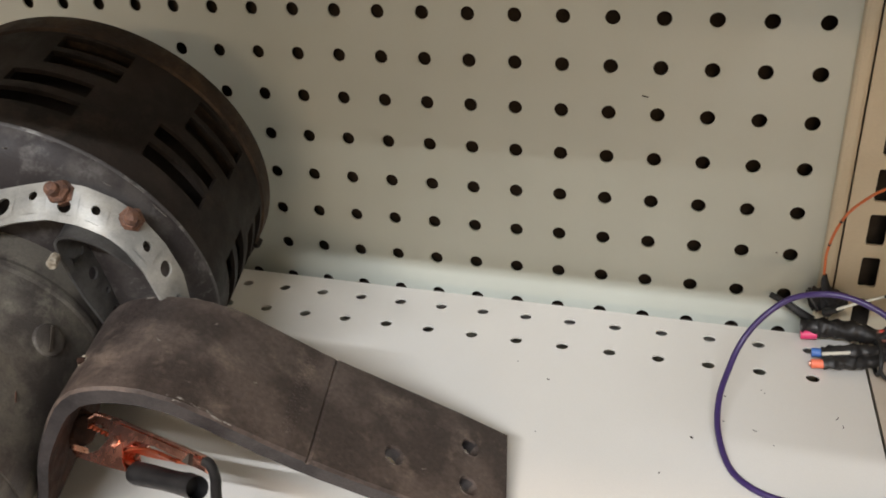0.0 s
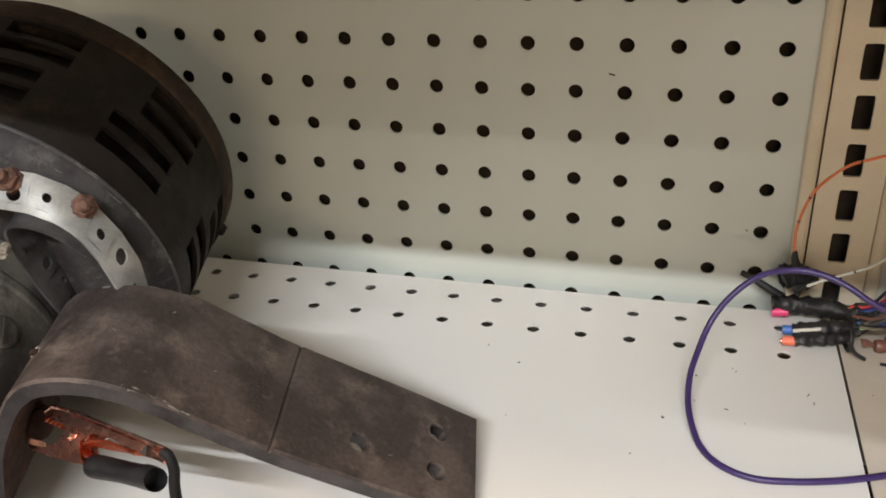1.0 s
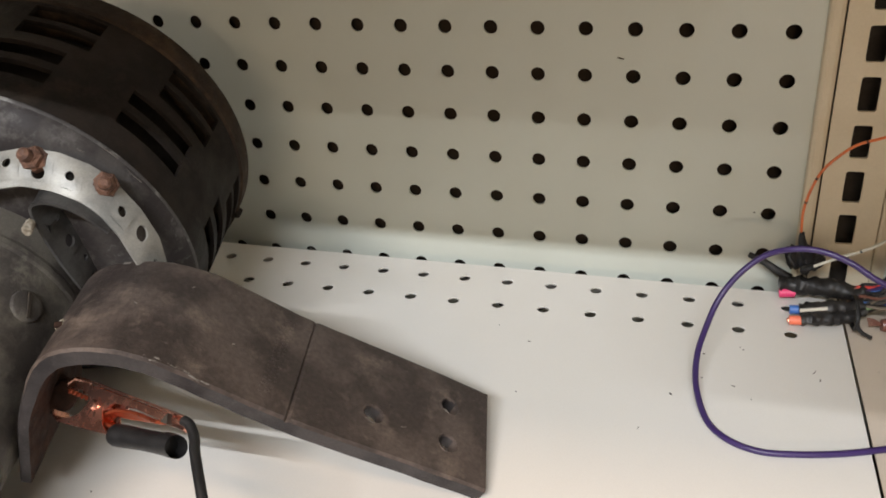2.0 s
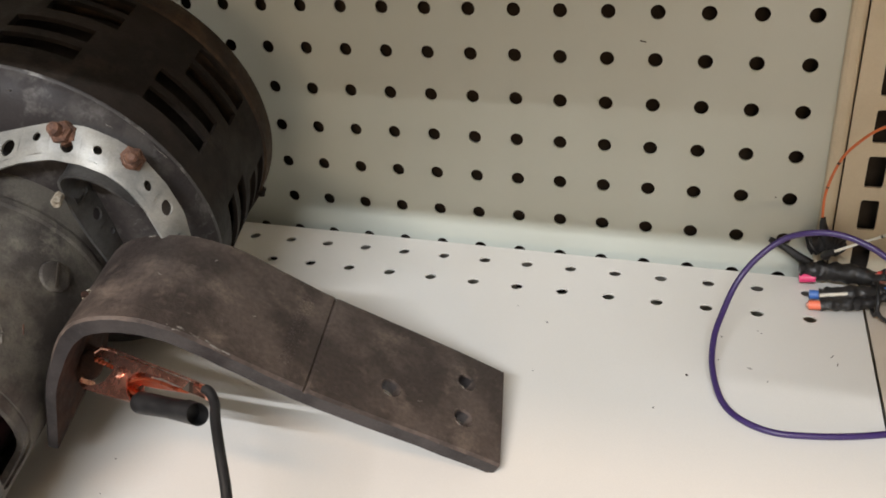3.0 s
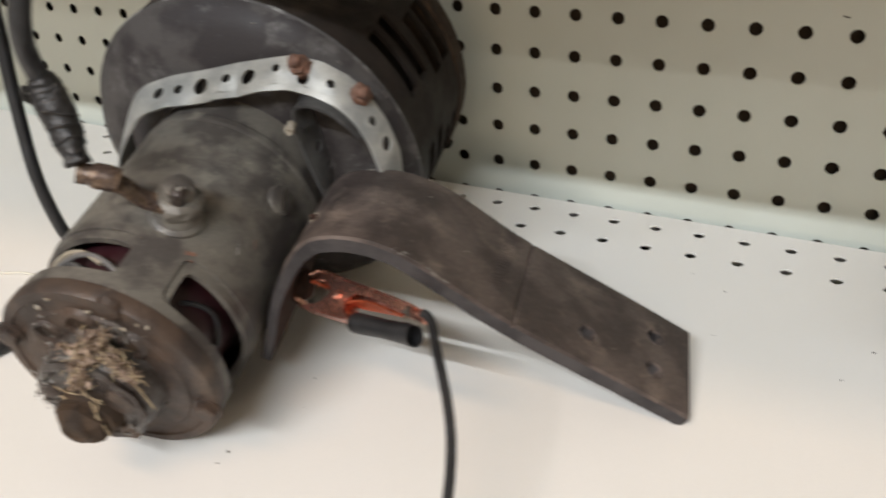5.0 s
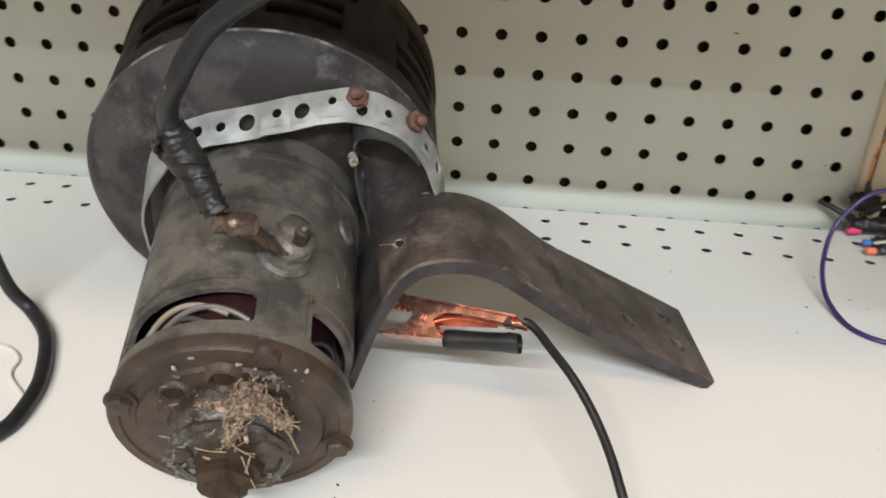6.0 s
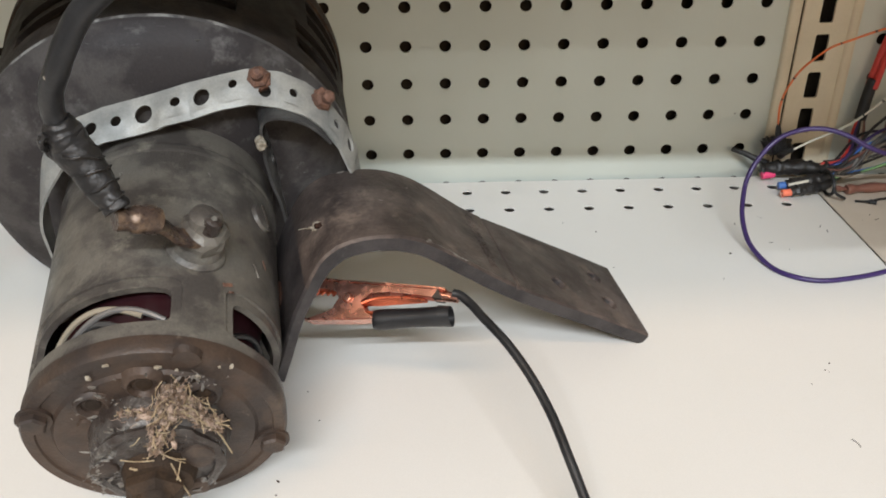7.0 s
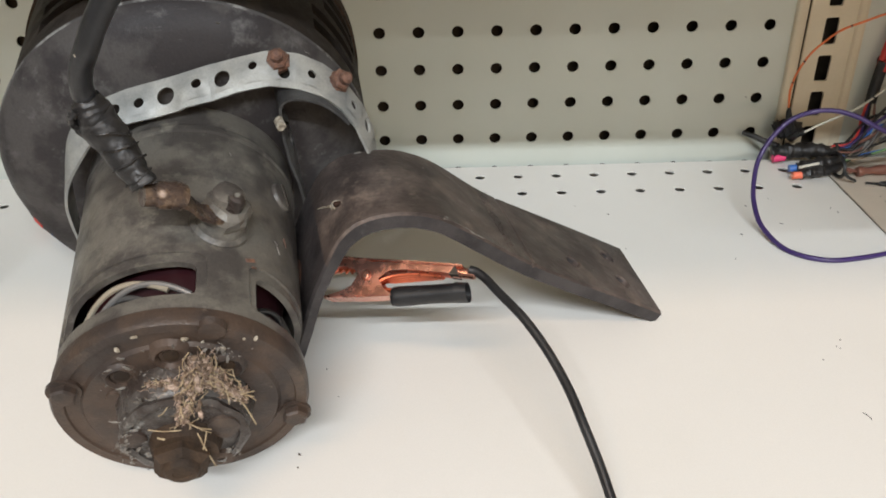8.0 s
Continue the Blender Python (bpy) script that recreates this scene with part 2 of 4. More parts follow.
def sheet(us, vs, shape, place, closed_u=False):
    """A sheet with thickness over the grid us x vs. shape(i, j): None for a plain cell, "open" for a missing one, or
    (cu, cv, ru, rv, power) for a hole. place(u, v, side): the point on the face (side 0) or the back (side 1)."""
    verts, faces, index = [], [], {}

    def vert(u, v, side):
        key = (round(u, 7), round(v, 7), side)
        if key not in index:
            index[key] = len(verts)
            verts.append(place(u, v, side))
        return index[key]

    nu, nv = len(us) - 1, len(vs) - 1
    opened = lambda i, j: (not closed_u and not 0 <= i < nu) or not 0 <= j < nv or shape(i % nu, j) == "open"
    for i in range(nu):
        for j in range(nv):
            s = shape(i, j)
            if s == "open":
                continue
            u0, u1, v0, v1 = us[i], us[i + 1], vs[j], vs[j + 1]
            if s is None:
                for side in (0, 1):
                    faces.append([vert(u, v, side) for u, v in ((u0, v0), (u1, v0), (u1, v1), (u0, v1))])
            else:
                cu, cv, ru, rv, power = s
                n = 48 if power > 4 else 16
                outer, inner = [], []
                for k in range(n):
                    a = 2 * math.pi * k / n
                    c, d = math.cos(a), math.sin(a)
                    big = max(abs(c), abs(d))
                    outer.append(((u0 + u1) / 2 + c / big * (u1 - u0) / 2, (v0 + v1) / 2 + d / big * (v1 - v0) / 2))
                    q = (abs(c) ** power + abs(d) ** power) ** (-1 / power)
                    inner.append((cu + ru * c * q, cv + rv * d * q))
                for k in range(n):
                    h = (k + 1) % n
                    for side in (0, 1):
                        faces.append([vert(*outer[k], side), vert(*outer[h], side), vert(*inner[h], side), vert(*inner[k], side)])
                    faces.append([vert(*inner[k], 0), vert(*inner[h], 0), vert(*inner[h], 1), vert(*inner[k], 1)])
            for di, dj, a, b in ((-1, 0, (u0, v0), (u0, v1)), (1, 0, (u1, v0), (u1, v1)), (0, -1, (u0, v0), (u1, v0)), (0, 1, (u0, v1), (u1, v1))):
                if opened(i + di, j + dj):
                    faces.append([vert(*a, 0), vert(*b, 0), vert(*b, 1), vert(*a, 1)])
    return verts, faces


def thing(name, label, category, m=None, group=""):
    ob = new(name)
    ob.matrix_world = m or Matrix()
    return tagged(ob, label, category, group)


P = 0.0254          # hole pitch of the store fixture
LOW = -0.0145       # height of hole row 0 over the shelf's back
SLOPE, HINGE = 0.06, -0.048


def shelf_z(y, lift=0.0):
    return SLOPE * (HINGE - y) + lift


# ---------------------------------------------------------------- fixture: back panels, upright, shelves


def back_panel(name, x0, first, columns, step, edge, label):
    """A perforated steel panel whose first hole column stands at first."""
    us = [edge] + [first - step * (P / 2) + step * P * k for k in range(columns + 1)] + [x0]
    us = sorted(us)
    vs = [-0.12] + [LOW + (r - 0.5) * P for r in range(-3, 15)] + [0.62]

    def shape(i, j):
        if 0 < i < len(us) - 2 and 0 < j < len(vs) - 2:
            return ((us[i] + us[i + 1]) / 2, (vs[j] + vs[j + 1]) / 2, 0.0039, 0.0039, 2)
        return None
    v, f = sheet(us, vs, shape, lambda u, w, s: (u, 0.0012 * s, w))
    return tagged(mesh_object(name, v, f, M_PANEL), label, "wall", kind="structure")


back_panel("wall_north", -1.15, 0.0, 30, -1, 0.0172, "cream enamelled steel pegboard back panel with round holes")
back_panel("wall_north_next", 0.60, 0.0802, 14, 1, 0.0606, "cream enamelled steel pegboard panel beyond the upright")
# board added behind the panels; its dark colour gives the holes their shade
tagged(part("backing_board", block(2.4, 0.01, 1.2, 0, pose(-0.3, 0.0155, 0.3)), M_BOARD, None), "added brown board, darkened for the shade behind the panel holes", "wall", kind="structure")


def upright():
    post = thing("upright", "yellowed cream steel shelving upright with a row of slots", "upright", pose(0.0391, 0, 0.0326, 0, -0.9, 0))
    zs = [-0.15]
    for c in [P * k for k in range(-4, 14)]:
        zs += [c - 0.0112, c + 0.0112]
    zs += [0.58]
    us = [-0.0150, -0.0062, 0.0068, 0.0158]

    def shape(i, j):
        if i == 1 and j % 2 == 1:
            return (0.0003, (zs[j] + zs[j + 1]) / 2, 0.0045, 0.0090, 12)
        return None
    v, f = sheet(us, zs, shape, lambda u, w, s: (u, -0.0045 + 0.0018 * s, w))
    mesh_object("slotted_face", v, f, M_UPRIGHT, post)
    for x in (-0.0193, 0.0200):
        part("side_flange", block(0.0078, 0.0080, 0.73, 0.0024, pose(x, 0.0002, 0.215)), M_UPRIGHT, post)
    # webs coloured dark for the shade in the grooves beside the face
    for x in (-0.0143, 0.0151):
        part("inner_web", block(0.0012, 0.012, 0.73, 0, pose(x, 0.0036, 0.215)), M_GAP_SHADE, post)
    # dark strip added behind the slots, painted as their inner shade
    part("slot_shade", block(0.026, 0.001, 0.73, 0, pose(0.0004, 0.0090, 0.215)), M_GAP_SHADE, post)
    return post


upright()


def shelf(name, x0, x1, first, step, columns, mat, label):
    us = sorted([x0, x1] + [first - step * P / 2 + step * P * k for k in range(columns + 1)])
    vs = [-0.455, -0.40, -0.30, -0.20, -0.10, -0.0735, -0.0485, -0.0225, -0.0184]
    rows = {5: -0.0610, 6: -0.0352}

    def shape(i, j):
        if 0 < i < len(us) - 2 and j in rows:
            return ((us[i] + us[i + 1]) / 2, rows[j], 0.0033, 0.0033, 2)
        return None
    v, f = sheet(us, vs, shape, lambda u, w, s: (u, w, shelf_z(w) - 0.0009 * s))
    body = tagged(mesh_object(name, v, f, mat), label, "shelf", kind="structure")
    part("rear_lip", block(x1 - x0, 0.0009, 0.022, 0, pose((x0 + x1) / 2, -0.0189, shelf_z(-0.0189) - 0.0122)), mat, body)
    part("front_lip", block(x1 - x0, 0.012, 0.032, 0.002, pose((x0 + x1) / 2, -0.4605, shelf_z(-0.4605) - 0.0155)), mat, body)
    return body


shelf("shelf_left", -1.18, 0.0388, 0.0129, -1, 26, M_SHELF, "white enamelled steel shelf with small round holes at the back")
shelf("shelf_right", 0.0402, 0.60, 0.0661, 1, 14, M_SHELF_B, "stained cream steel shelf of the next bay")
tagged(part("shelf_below", block(1.9, 0.45, 0.02, 0.002, pose(-0.3, -0.235, -0.30)), M_SHELF_B, None), "lower steel shelf under the white shelf", "shelf", kind="structure")
tagged(part("shelf_above", block(1.30, 0.3795, 0.03, 0.002, pose(-0.602, -0.2023, 0.360)), M_SHELF, None), "upper steel shelf over the white shelf", "shelf", kind="structure")

# unseen shelf added to keep the tube's light off the next bay
tagged(part("shade_shelf_next", block(0.60, 0.45, 0.03, 0.002, pose(0.355, -0.2380, 0.330)), M_SHELF_B, None), "added unseen shelf that shades the next bay", "shelf", kind="structure")
# unseen panel added to block light below, so the shelf holes stay dark
tagged(part("light_block_panel", block(1.9, 0.02, 0.30, 0.002, pose(-0.3, -0.440, -0.165)), M_SHELF_B, None), "added unseen panel that keeps the space under the shelf dark", "panel", kind="structure")

# the store around the fixture
for name, size, at, mat, label, category in (
        ("floor", (5.4, 10.0, 0.1), (-0.2, -4.35, -1.15), M_FLOOR, "grey store floor", "floor"),
        ("ceiling", (5.4, 10.0, 0.1), (-0.2, -4.35, 2.75), M_ROOM, "pale store ceiling", "ceiling"),
        ("wall_south", (5.4, 0.1, 3.9), (-0.2, -9.4, 0.8), M_ROOM, "pale store wall across the aisles", "wall"),
        ("wall_west", (0.1, 10.0, 3.9), (-2.95, -4.35, 0.8), M_ROOM, "pale store side wall", "wall"),
        ("wall_east", (0.1, 10.0, 3.9), (2.55, -4.35, 0.8), M_ROOM, "pale store side wall", "wall"),
        ("wall_back", (5.4, 0.1, 3.9), (-0.2, 0.70, 0.8), M_ROOM, "pale store rear wall behind the fixture", "wall")):
    tagged(part(name, block(*size, 0, pose(*at)), mat, None), label, category, kind="structure")

# ---------------------------------------------------------------- the siren
SIREN = pose(-0.3163, -0.3087, 0.0581, 12.5, 0, 8.1)
siren = thing("electric_siren", "old dark grey electric siren lying on the white shelf", "siren", SIREN)
D2R = math.pi / 180


def polar(r, deg, y):
    return (r * math.sin(deg * D2R), y, r * math.cos(deg * D2R))


def on_shell(r, deg, y):
    """A pose on the round shell: z outwards, y along the axis."""
    return pose(0, 0, 0, 0, deg, 0) @ pose(0, y, r)


def shell(name, r0, r1, y0, y1, openings, mat, label, turn_steps=72, extra_y=()):
    """A round shell with thickness; openings: (from degree, to degree, y from, y to)."""
    degs = sorted({round(k * 360 / turn_steps, 3) for k in range(turn_steps + 1)} | {round(d % 360, 3) for o in openings for d in o[:2]})
    ys = sorted({y0, y1, *extra_y} | {y for o in openings for y in o[2:]})

    def shape(i, j):
        d, y = (degs[i] + degs[i + 1]) / 2, (ys[j] + ys[j + 1]) / 2
        for a, b, c, e in openings:
            if (d - a) % 360 < (b - a) % 360 and c < y < e:
                return "open"
        return None
    v, f = sheet(degs, ys, shape, lambda u, w, s: polar(r1 if s else r0, u, w), closed_u=True)
    ob = mesh_object(name, v, f, mat, siren, label)
    for p in ob.data.polygons:
        p.use_smooth = True
    ob.data.set_sharp_from_angle(angle=radians(35))
    return ob


# motor
motor = shell("motor_shell", 0.0446, 0.0415, 0.0345, 0.128, [], M_MOTOR, "olive grey painted motor shell with cut-out windows")


def window_ring(r0, r1, y0, y1, grow, label):
    """The shell's front ring; each window is a rounded opening, widened by grow degrees and a share of its height."""
    spans = [(-62 - grow, 15 + grow, 0.0100, 0.0263 + grow * 0.0010), (44 - grow, 112 + grow, 0.0085, 0.0265 + grow * 0.0010), (160 - grow, 230 + grow, 0.0100, 0.0263 + grow * 0.0010)]
    us = []
    for k, (a, b, c, e) in enumerate(spans):
        after = spans[k + 1][0] if k < 2 else spans[0][0] + 360
        us += [a - 1, b + 1] + [b + 1 + (after - b - 2) * j / 6 for j in range(1, 6)]
    us.append(us[0] + 360)

    def shape(i, j):
        for a, b, c, e in spans:
            if abs(us[i] - (a - 1)) < 1e-6:
                return ((a + b) / 2, (c + e) / 2, (b - a) / 2, (e - c) / 2, 9)
        return None
    v, f = sheet(us, [y0, y1], shape, lambda u, w, s: polar(r1 if s else r0, u, w))
    ob = mesh_object("window_ring", v, f, M_MOTOR, motor, label, True)
    ob.data.set_sharp_from_angle(angle=radians(35))


window_ring(0.04462, 0.0430, 0.003, 0.0352, 4.5, "raised rim round the motor windows")
window_ring(0.0437, 0.0412, 0.003, 0.0345, 0.0, "recessed face with rounded cut-out windows")
part("motor_core", lathe([(0.002, 0.0), (0.002, 0.033), (0.03, 0.036), (0.06, 0.040), (0.06, 0.0)], 40), M_WINE, siren, "dark red varnished motor winding", True)
for a0, a1, r, y0, mat in ((-48, 2, 0.0395, 0.0170, M_CREAM), (-36, 13, 0.0392, 0.0150, M_ASH), (-44, -6, 0.0375, 0.0130, M_DARKGREY), (52, 92, 0.0360, 0.018, M_RUBBER)):
    pts = [polar(r + 0.0016 * math.sin(math.pi * k / 8), a0 + (a1 - a0) * k / 8, y0 + 0.005 * math.sin(math.pi * k / 8)) for k in range(9)]
    part("winding_wire", tube(pts, 0.0011, 8, 4), mat, siren, "insulated wire showing in the motor window", True)
part("motor_seam", lathe([(0.1005, 0.0446), (0.102, 0.0450), (0.1045, 0.0450), (0.106, 0.0446)], 72), M_MOTOR, motor)

# end plate with bolts and bearing cap
plate = part("end_plate", lathe([(0.004, 0.0), (0.004, 0.0445), (0.0035, 0.0452), (-0.0015, 0.0453), (-0.0032, 0.0442), (-0.0034, 0.0405), (-0.0026, 0.0400), (-0.0028, 0.0350), (-0.0040, 0.0338), (-0.0046, 0.0)], 72),
             M_PLATE, siren, "rusty brown round end plate", True)
for x, z in ((-0.0372, 0.0160), (0.0390, -0.0130)):
    b = part("bolt_head", prism(6, 0.0048, 0.0042, pose(x, -0.003, z, 0, 17, 0), 0.0008), M_PLATE, plate, "rusty hexagon bolt head")
    part("washer", lathe([(-0.0028, 0.0), (-0.0042, 0.0), (-0.0042, 0.0060), (-0.0028, 0.0060)], 20, pose(x, 0, z)), M_PLATE, plate)
cap = part("bearing_cap", lathe([(-0.003, 0.0), (-0.003, 0.0245), (-0.006, 0.0238), (-0.0135, 0.0222), (-0.0165, 0.0195), (-0.0175, 0.0150), (-0.0175, 0.0)], 40, pose(0.0012, 0, 0.0005)),
           M_CAP, siren, "grey oily bearing cap", True)
part("shaft_collar", crumple(lathe([(-0.015, 0.0), (-0.015, 0.0136), (-0.019, 0.0122), (-0.0225, 0.0112), (-0.023, 0.0)], 32, pose(0.0010, 0, -0.0030)), 0.0006, 160), M_RIM, cap, "", True)
part("shaft_nut", crumple(prism(6, 0.0106, 0.0068, pose(-0.0006, -0.0215, -0.0040, 0, 12, 0), 0.0028), 0.0007, 150, 2), M_RIM, cap, "dark worn hexagon nut on the shaft end")
part("shaft_end", lathe([(-0.026, 0.0), (-0.026, 0.0066), (-0.0292, 0.0062), (-0.0302, 0.0052), (-0.0302, 0.0034), (-0.0297, 0.0030), (-0.0297, 0.0)], 28, pose(-0.0002, 0.0, -0.0034)), M_RIM, cap, "", True)
part("cap_rim", crumple(lathe([(-0.0150, 0.0214), (-0.0172, 0.0222), (-0.0184, 0.0205), (-0.0180, 0.0186), (-0.0165, 0.0184)], 56, pose(0.0012, 0, 0.0005), True), 0.0009, 170, 4), M_CAP, cap, "grey crusted rim of the cap", True)
for x, z, r in ((0.0150, 0.0040, 0.0062), (-0.0157, 0.0030, 0.0048), (0.0120, -0.0150, 0.0045)):
    part("cap_bolt", crumple(lathe([(-0.0165, 0.0), (-0.0165, r), (-0.0186, r * 0.92), (-0.0192, r * 0.6), (-0.0188, 0.0)], 18, pose(x, 0, z)), 0.0005, 220, x * 900), M_PLATE, cap, "dark round bolt in the bearing cap", True)
for x, z, r in ((-0.0167, 0.0214, 0.0056), (0.0013, 0.0293, 0.0058), (0.0190, 0.0205, 0.0052)):
    m = pose(x, 0, z)
    rim = part("bolt_boss", crumple(lathe([(-0.003, r * 1.35), (-0.0052, r * 1.12), (-0.0058, r * 0.92), (-0.0050, r * 0.72), (-0.0030, r * 0.66), (-0.0030, 0.0)], 24, m), 0.0005, 200, x * 700), M_PLATE, plate, "raised crusted ring round a sunk bolt", True)
    part("sunk_bolt", lathe([(-0.0031, 0.0), (-0.0031, r * 0.55), (-0.0044, r * 0.48), (-0.0047, 0.0)], 14, m), M_RIM, rim, "", True)
part("plate_knob", crumple(lathe([(-0.002, 0.0), (-0.002, 0.0052), (-0.0044, 0.0044), (-0.0050, 0.0)], 18, pose(0.0166, 0, 0.0395)), 0.0004, 240), M_PLATE, plate, "low rounded knob near the plate's edge", True)
part("plate_knob", crumple(lathe([(-0.003, 0.0), (-0.003, 0.0036), (-0.0052, 0.0030), (-0.0056, 0.0)], 14, pose(-0.0215, 0, 0.0105)), 0.0004, 240), M_PLATE, plate, "", True)

# drum: front cone, slotted side, rear band, rotor inside
slots = []
for k in range(8):
    a = 2.6 + 45 * k
    for y in (0.1588, 0.1726):
        slots.append((a + 0.5, a + 24.5, y - 0.0046, y + 0.0046))
    for y in (0.1884, 0.2010):
        slots.append((a + 7, a + 29, y - 0.0046, y + 0.0046))
drum = shell("drum_side", 0.0834, 0.0812, 0.1372, 0.2090, slots, M_DRUM, "sooty brown drum side with paired air slots", 96)
part("front_cone", lathe([(0.1180, 0.0440), (0.1200, 0.0520), (0.1232, 0.0640), (0.1270, 0.0745), (0.1310, 0.0805), (0.1348, 0.0830), (0.1368, 0.0842), (0.1386, 0.0842), (0.1392, 0.0834), (0.1380, 0.0800), (0.1300, 0.0600), (0.1240, 0.0440)], 96, None, True),
     M_HOUSING, siren, "smooth grey front cone of the drum", True)
part("front_lip", lathe([(0.1366, 0.0841), (0.1373, 0.0846), (0.1381, 0.0846), (0.1387, 0.0840)], 96), M_WORN, siren, "worn edge of the drum with bare streaks", True)
part("rear_band", lathe([(0.2080, 0.0834), (0.2090, 0.0846), (0.2195, 0.0846), (0.2210, 0.0838), (0.2212, 0.0800), (0.2212, 0.0), (0.2080, 0.0), (0.2080, 0.0800)], 96, None, False),
     M_RIM, siren, "rusty brown rear band of the drum", True)
# rotor painted near black so the air slots look shaded inside
part("rotor", lathe([(0.140, 0.0), (0.140, 0.0680), (0.206, 0.0680), (0.206, 0.0)], 48), M_ROTOR_SHADE, siren, "dark rotor inside the drum", True)

part("rim_bolt", crumple(lathe([(-0.002, 0.0), (-0.002, 0.0030), (0.0016, 0.0030), (0.0026, 0.0022), (0.0028, 0.0)], 12, on_shell(0.0840, 121, 0.2105) @ pose(0, 0, 0, 90)), 0.0004, 400), M_DRUM, siren, "small dark bolt head on the rear band", True)

# perforated strap round the motor


def strap_piece(name, path, across, width, holes, label, mat):
    line = smooth_line([p for p in path], 6)
    ups = smooth_line(across, 6)
    run = [0.0]
    for a, b in zip(line, line[1:]):
        run.append(run[-1] + (b - a).length)
    total = run[-1]

    def at(u):
        k = max(j for j in range(len(run)) if run[j] <= u + 1e-9)
        k = min(k, len(run) - 2)
        t = (u - run[k]) / max(run[k + 1] - run[k], 1e-9)
        return line[k].lerp(line[k + 1], t), ups[k].lerp(ups[k + 1], t).normalized(), (line[k + 1] - line[k]).normalized()
    cuts = sorted({0.0, total} | {round(h[0] * total + s * 0.0052, 5) for h in holes for s in (-1, 1)} | {round(total * k / 60, 5) for k in range(61)
                  if all(abs(total * k / 60 - h[0] * total) > 0.0056 for h in holes)})
    vs = [-0.50 * width, -0.32 * width, 0.32 * width, 0.50 * width]

    def shape(i, j):
        for h, r, off in holes:
            if j == 1 and cuts[i] < h * total < cuts[i + 1]:
                return (h * total, off, r, r, 2)
        return None

    def place(u, v, s):
        c, w, t = at(u)
        nrm = t.cross(w).normalized()
        bend = 0.0016 * math.sin(u * 130)
        low = 0.5 - v / width
        dent = 0.0026 * low * (math.exp(-((u / total - 0.487) / 0.020) ** 2) - 0.7 * math.exp(-((u / total - 0.530) / 0.018) ** 2)) + 0.0006 * noise.noise((u * 60, v * 40, 1)) + 0.00015 * noise.noise((u * 150, v * 60, 4)) - 0.0030 * (v / width) ** 2
        v += 0.0005 * noise.noise((u * 60, 3, 7)) if abs(v) > 0.45 * width else 0.0
        return c + w * v + nrm * (0.0011 * s + bend * (v / width) + dent)
    v, f = sheet(cuts, vs, shape, place)
    ob = mesh_object(name, v, f, mat, siren, label, True)
    ob.data.set_sharp_from_angle(angle=radians(40))
    return ob


SW = (0, 0.80, 0.60)
strap_piece("perforated_strap", [(-0.049, 0.100, -0.020), (-0.0505, 0.102, 0.004), (-0.047, 0.105, 0.026), (-0.0370, 0.1085, 0.0420), (-0.0248, 0.1110, 0.0490), (-0.0021, 0.1135, 0.0530), (0.0213, 0.1155, 0.0580),
                                 (0.0400, 0.1175, 0.0602), (0.0560, 0.1180, 0.0565), (0.0703, 0.1165, 0.0455), (0.0790, 0.1130, 0.0310), (0.0830, 0.1090, 0.0150), (0.0840, 0.106, -0.002)],
            [(0.0, 0.95, -0.30), (-0.05, 0.95, -0.15), (-0.15, 0.92, 0.15), (-0.1, 0.88, 0.45), SW, SW, SW, SW, (0.12, 0.80, 0.55), (0.22, 0.84, 0.36), (0.20, 0.90, 0.10), (0.12, 0.93, -0.12), (0.0, 0.95, -0.25)], 0.0152,
            [(0.354, 0.0026, 0), (0.399, 0.0021, 0), (0.447, 0.0036, 0), (0.504, 0.0020, 0.001), (0.550, 0.0034, 0), (0.606, 0.0018, 0.002), (0.660, 0.0026, -0.0018), (0.711, 0.0018, 0), (0.810, 0.0020, 0), (0.860, 0.0030, 0.001), (0.915, 0.0015, 0)],
            "galvanised perforated strap wrapped over the motor", M_STRAP)
# inner run in a darker steel than the outer strap
strap_piece("strap_return", [(0.0720, 0.1150, 0.0370), (0.0620, 0.1150, 0.0470), (0.0520, 0.1150, 0.0515), (0.0455, 0.1150, 0.0510), (0.0432, 0.1150, 0.0450), (0.0448, 0.1150, 0.0320), (0.0475, 0.1150, 0.0100), (0.049, 0.1150, -0.012)],
            [(0, 1, 0)] * 8, 0.0190, [(0.50, 0.0016, 0.001), (0.62, 0.0028, 0), (0.74, 0.0016, 0.002), (0.85, 0.0026, 0)], "inner run of the perforated strap against the motor", M_STRAP_DARK)


def rusty_bolt(x, y, z, rx, ry, r=0.0052):
    m = pose(x, y, z, rx, ry, 0)
    b = part("strap_bolt", crumple(prism(6, r, 0.0050, m @ pose(0, 0.001, 0, 0, 20, 0), 0.0012), 0.0007, 300, x * 500), M_RUST, siren, "orange rusted hexagon bolt")
    part("bolt_shank", lathe([(-0.005, 0.0), (-0.0045, r * 0.62), (-0.0072, r * 0.56), (-0.0082, r * 0.3), (-0.0083, 0.0)], 14, m), M_RUST, b)
    part("nut", prism(6, r * 1.12, 0.0035, m @ pose(0.0006, 0.0030, 0, 0, 5, 0), 0.0006), M_RUST, b)
    return b


rusty_bolt(0.0449, 0.1202, 0.0622, -53, 0, 0.0046)
rusty_bolt(0.0700, 0.1196, 0.0503, -50, 38, 0.0045)
part("small_screw", crumple(prism(8, 0.0021, 0.0055, pose(0.0429, 0.1045, 0.0432, 0, 0, 10), 0.0005), 0.0006, 400), M_DIRT, siren, "small screw caked with pale dirt")
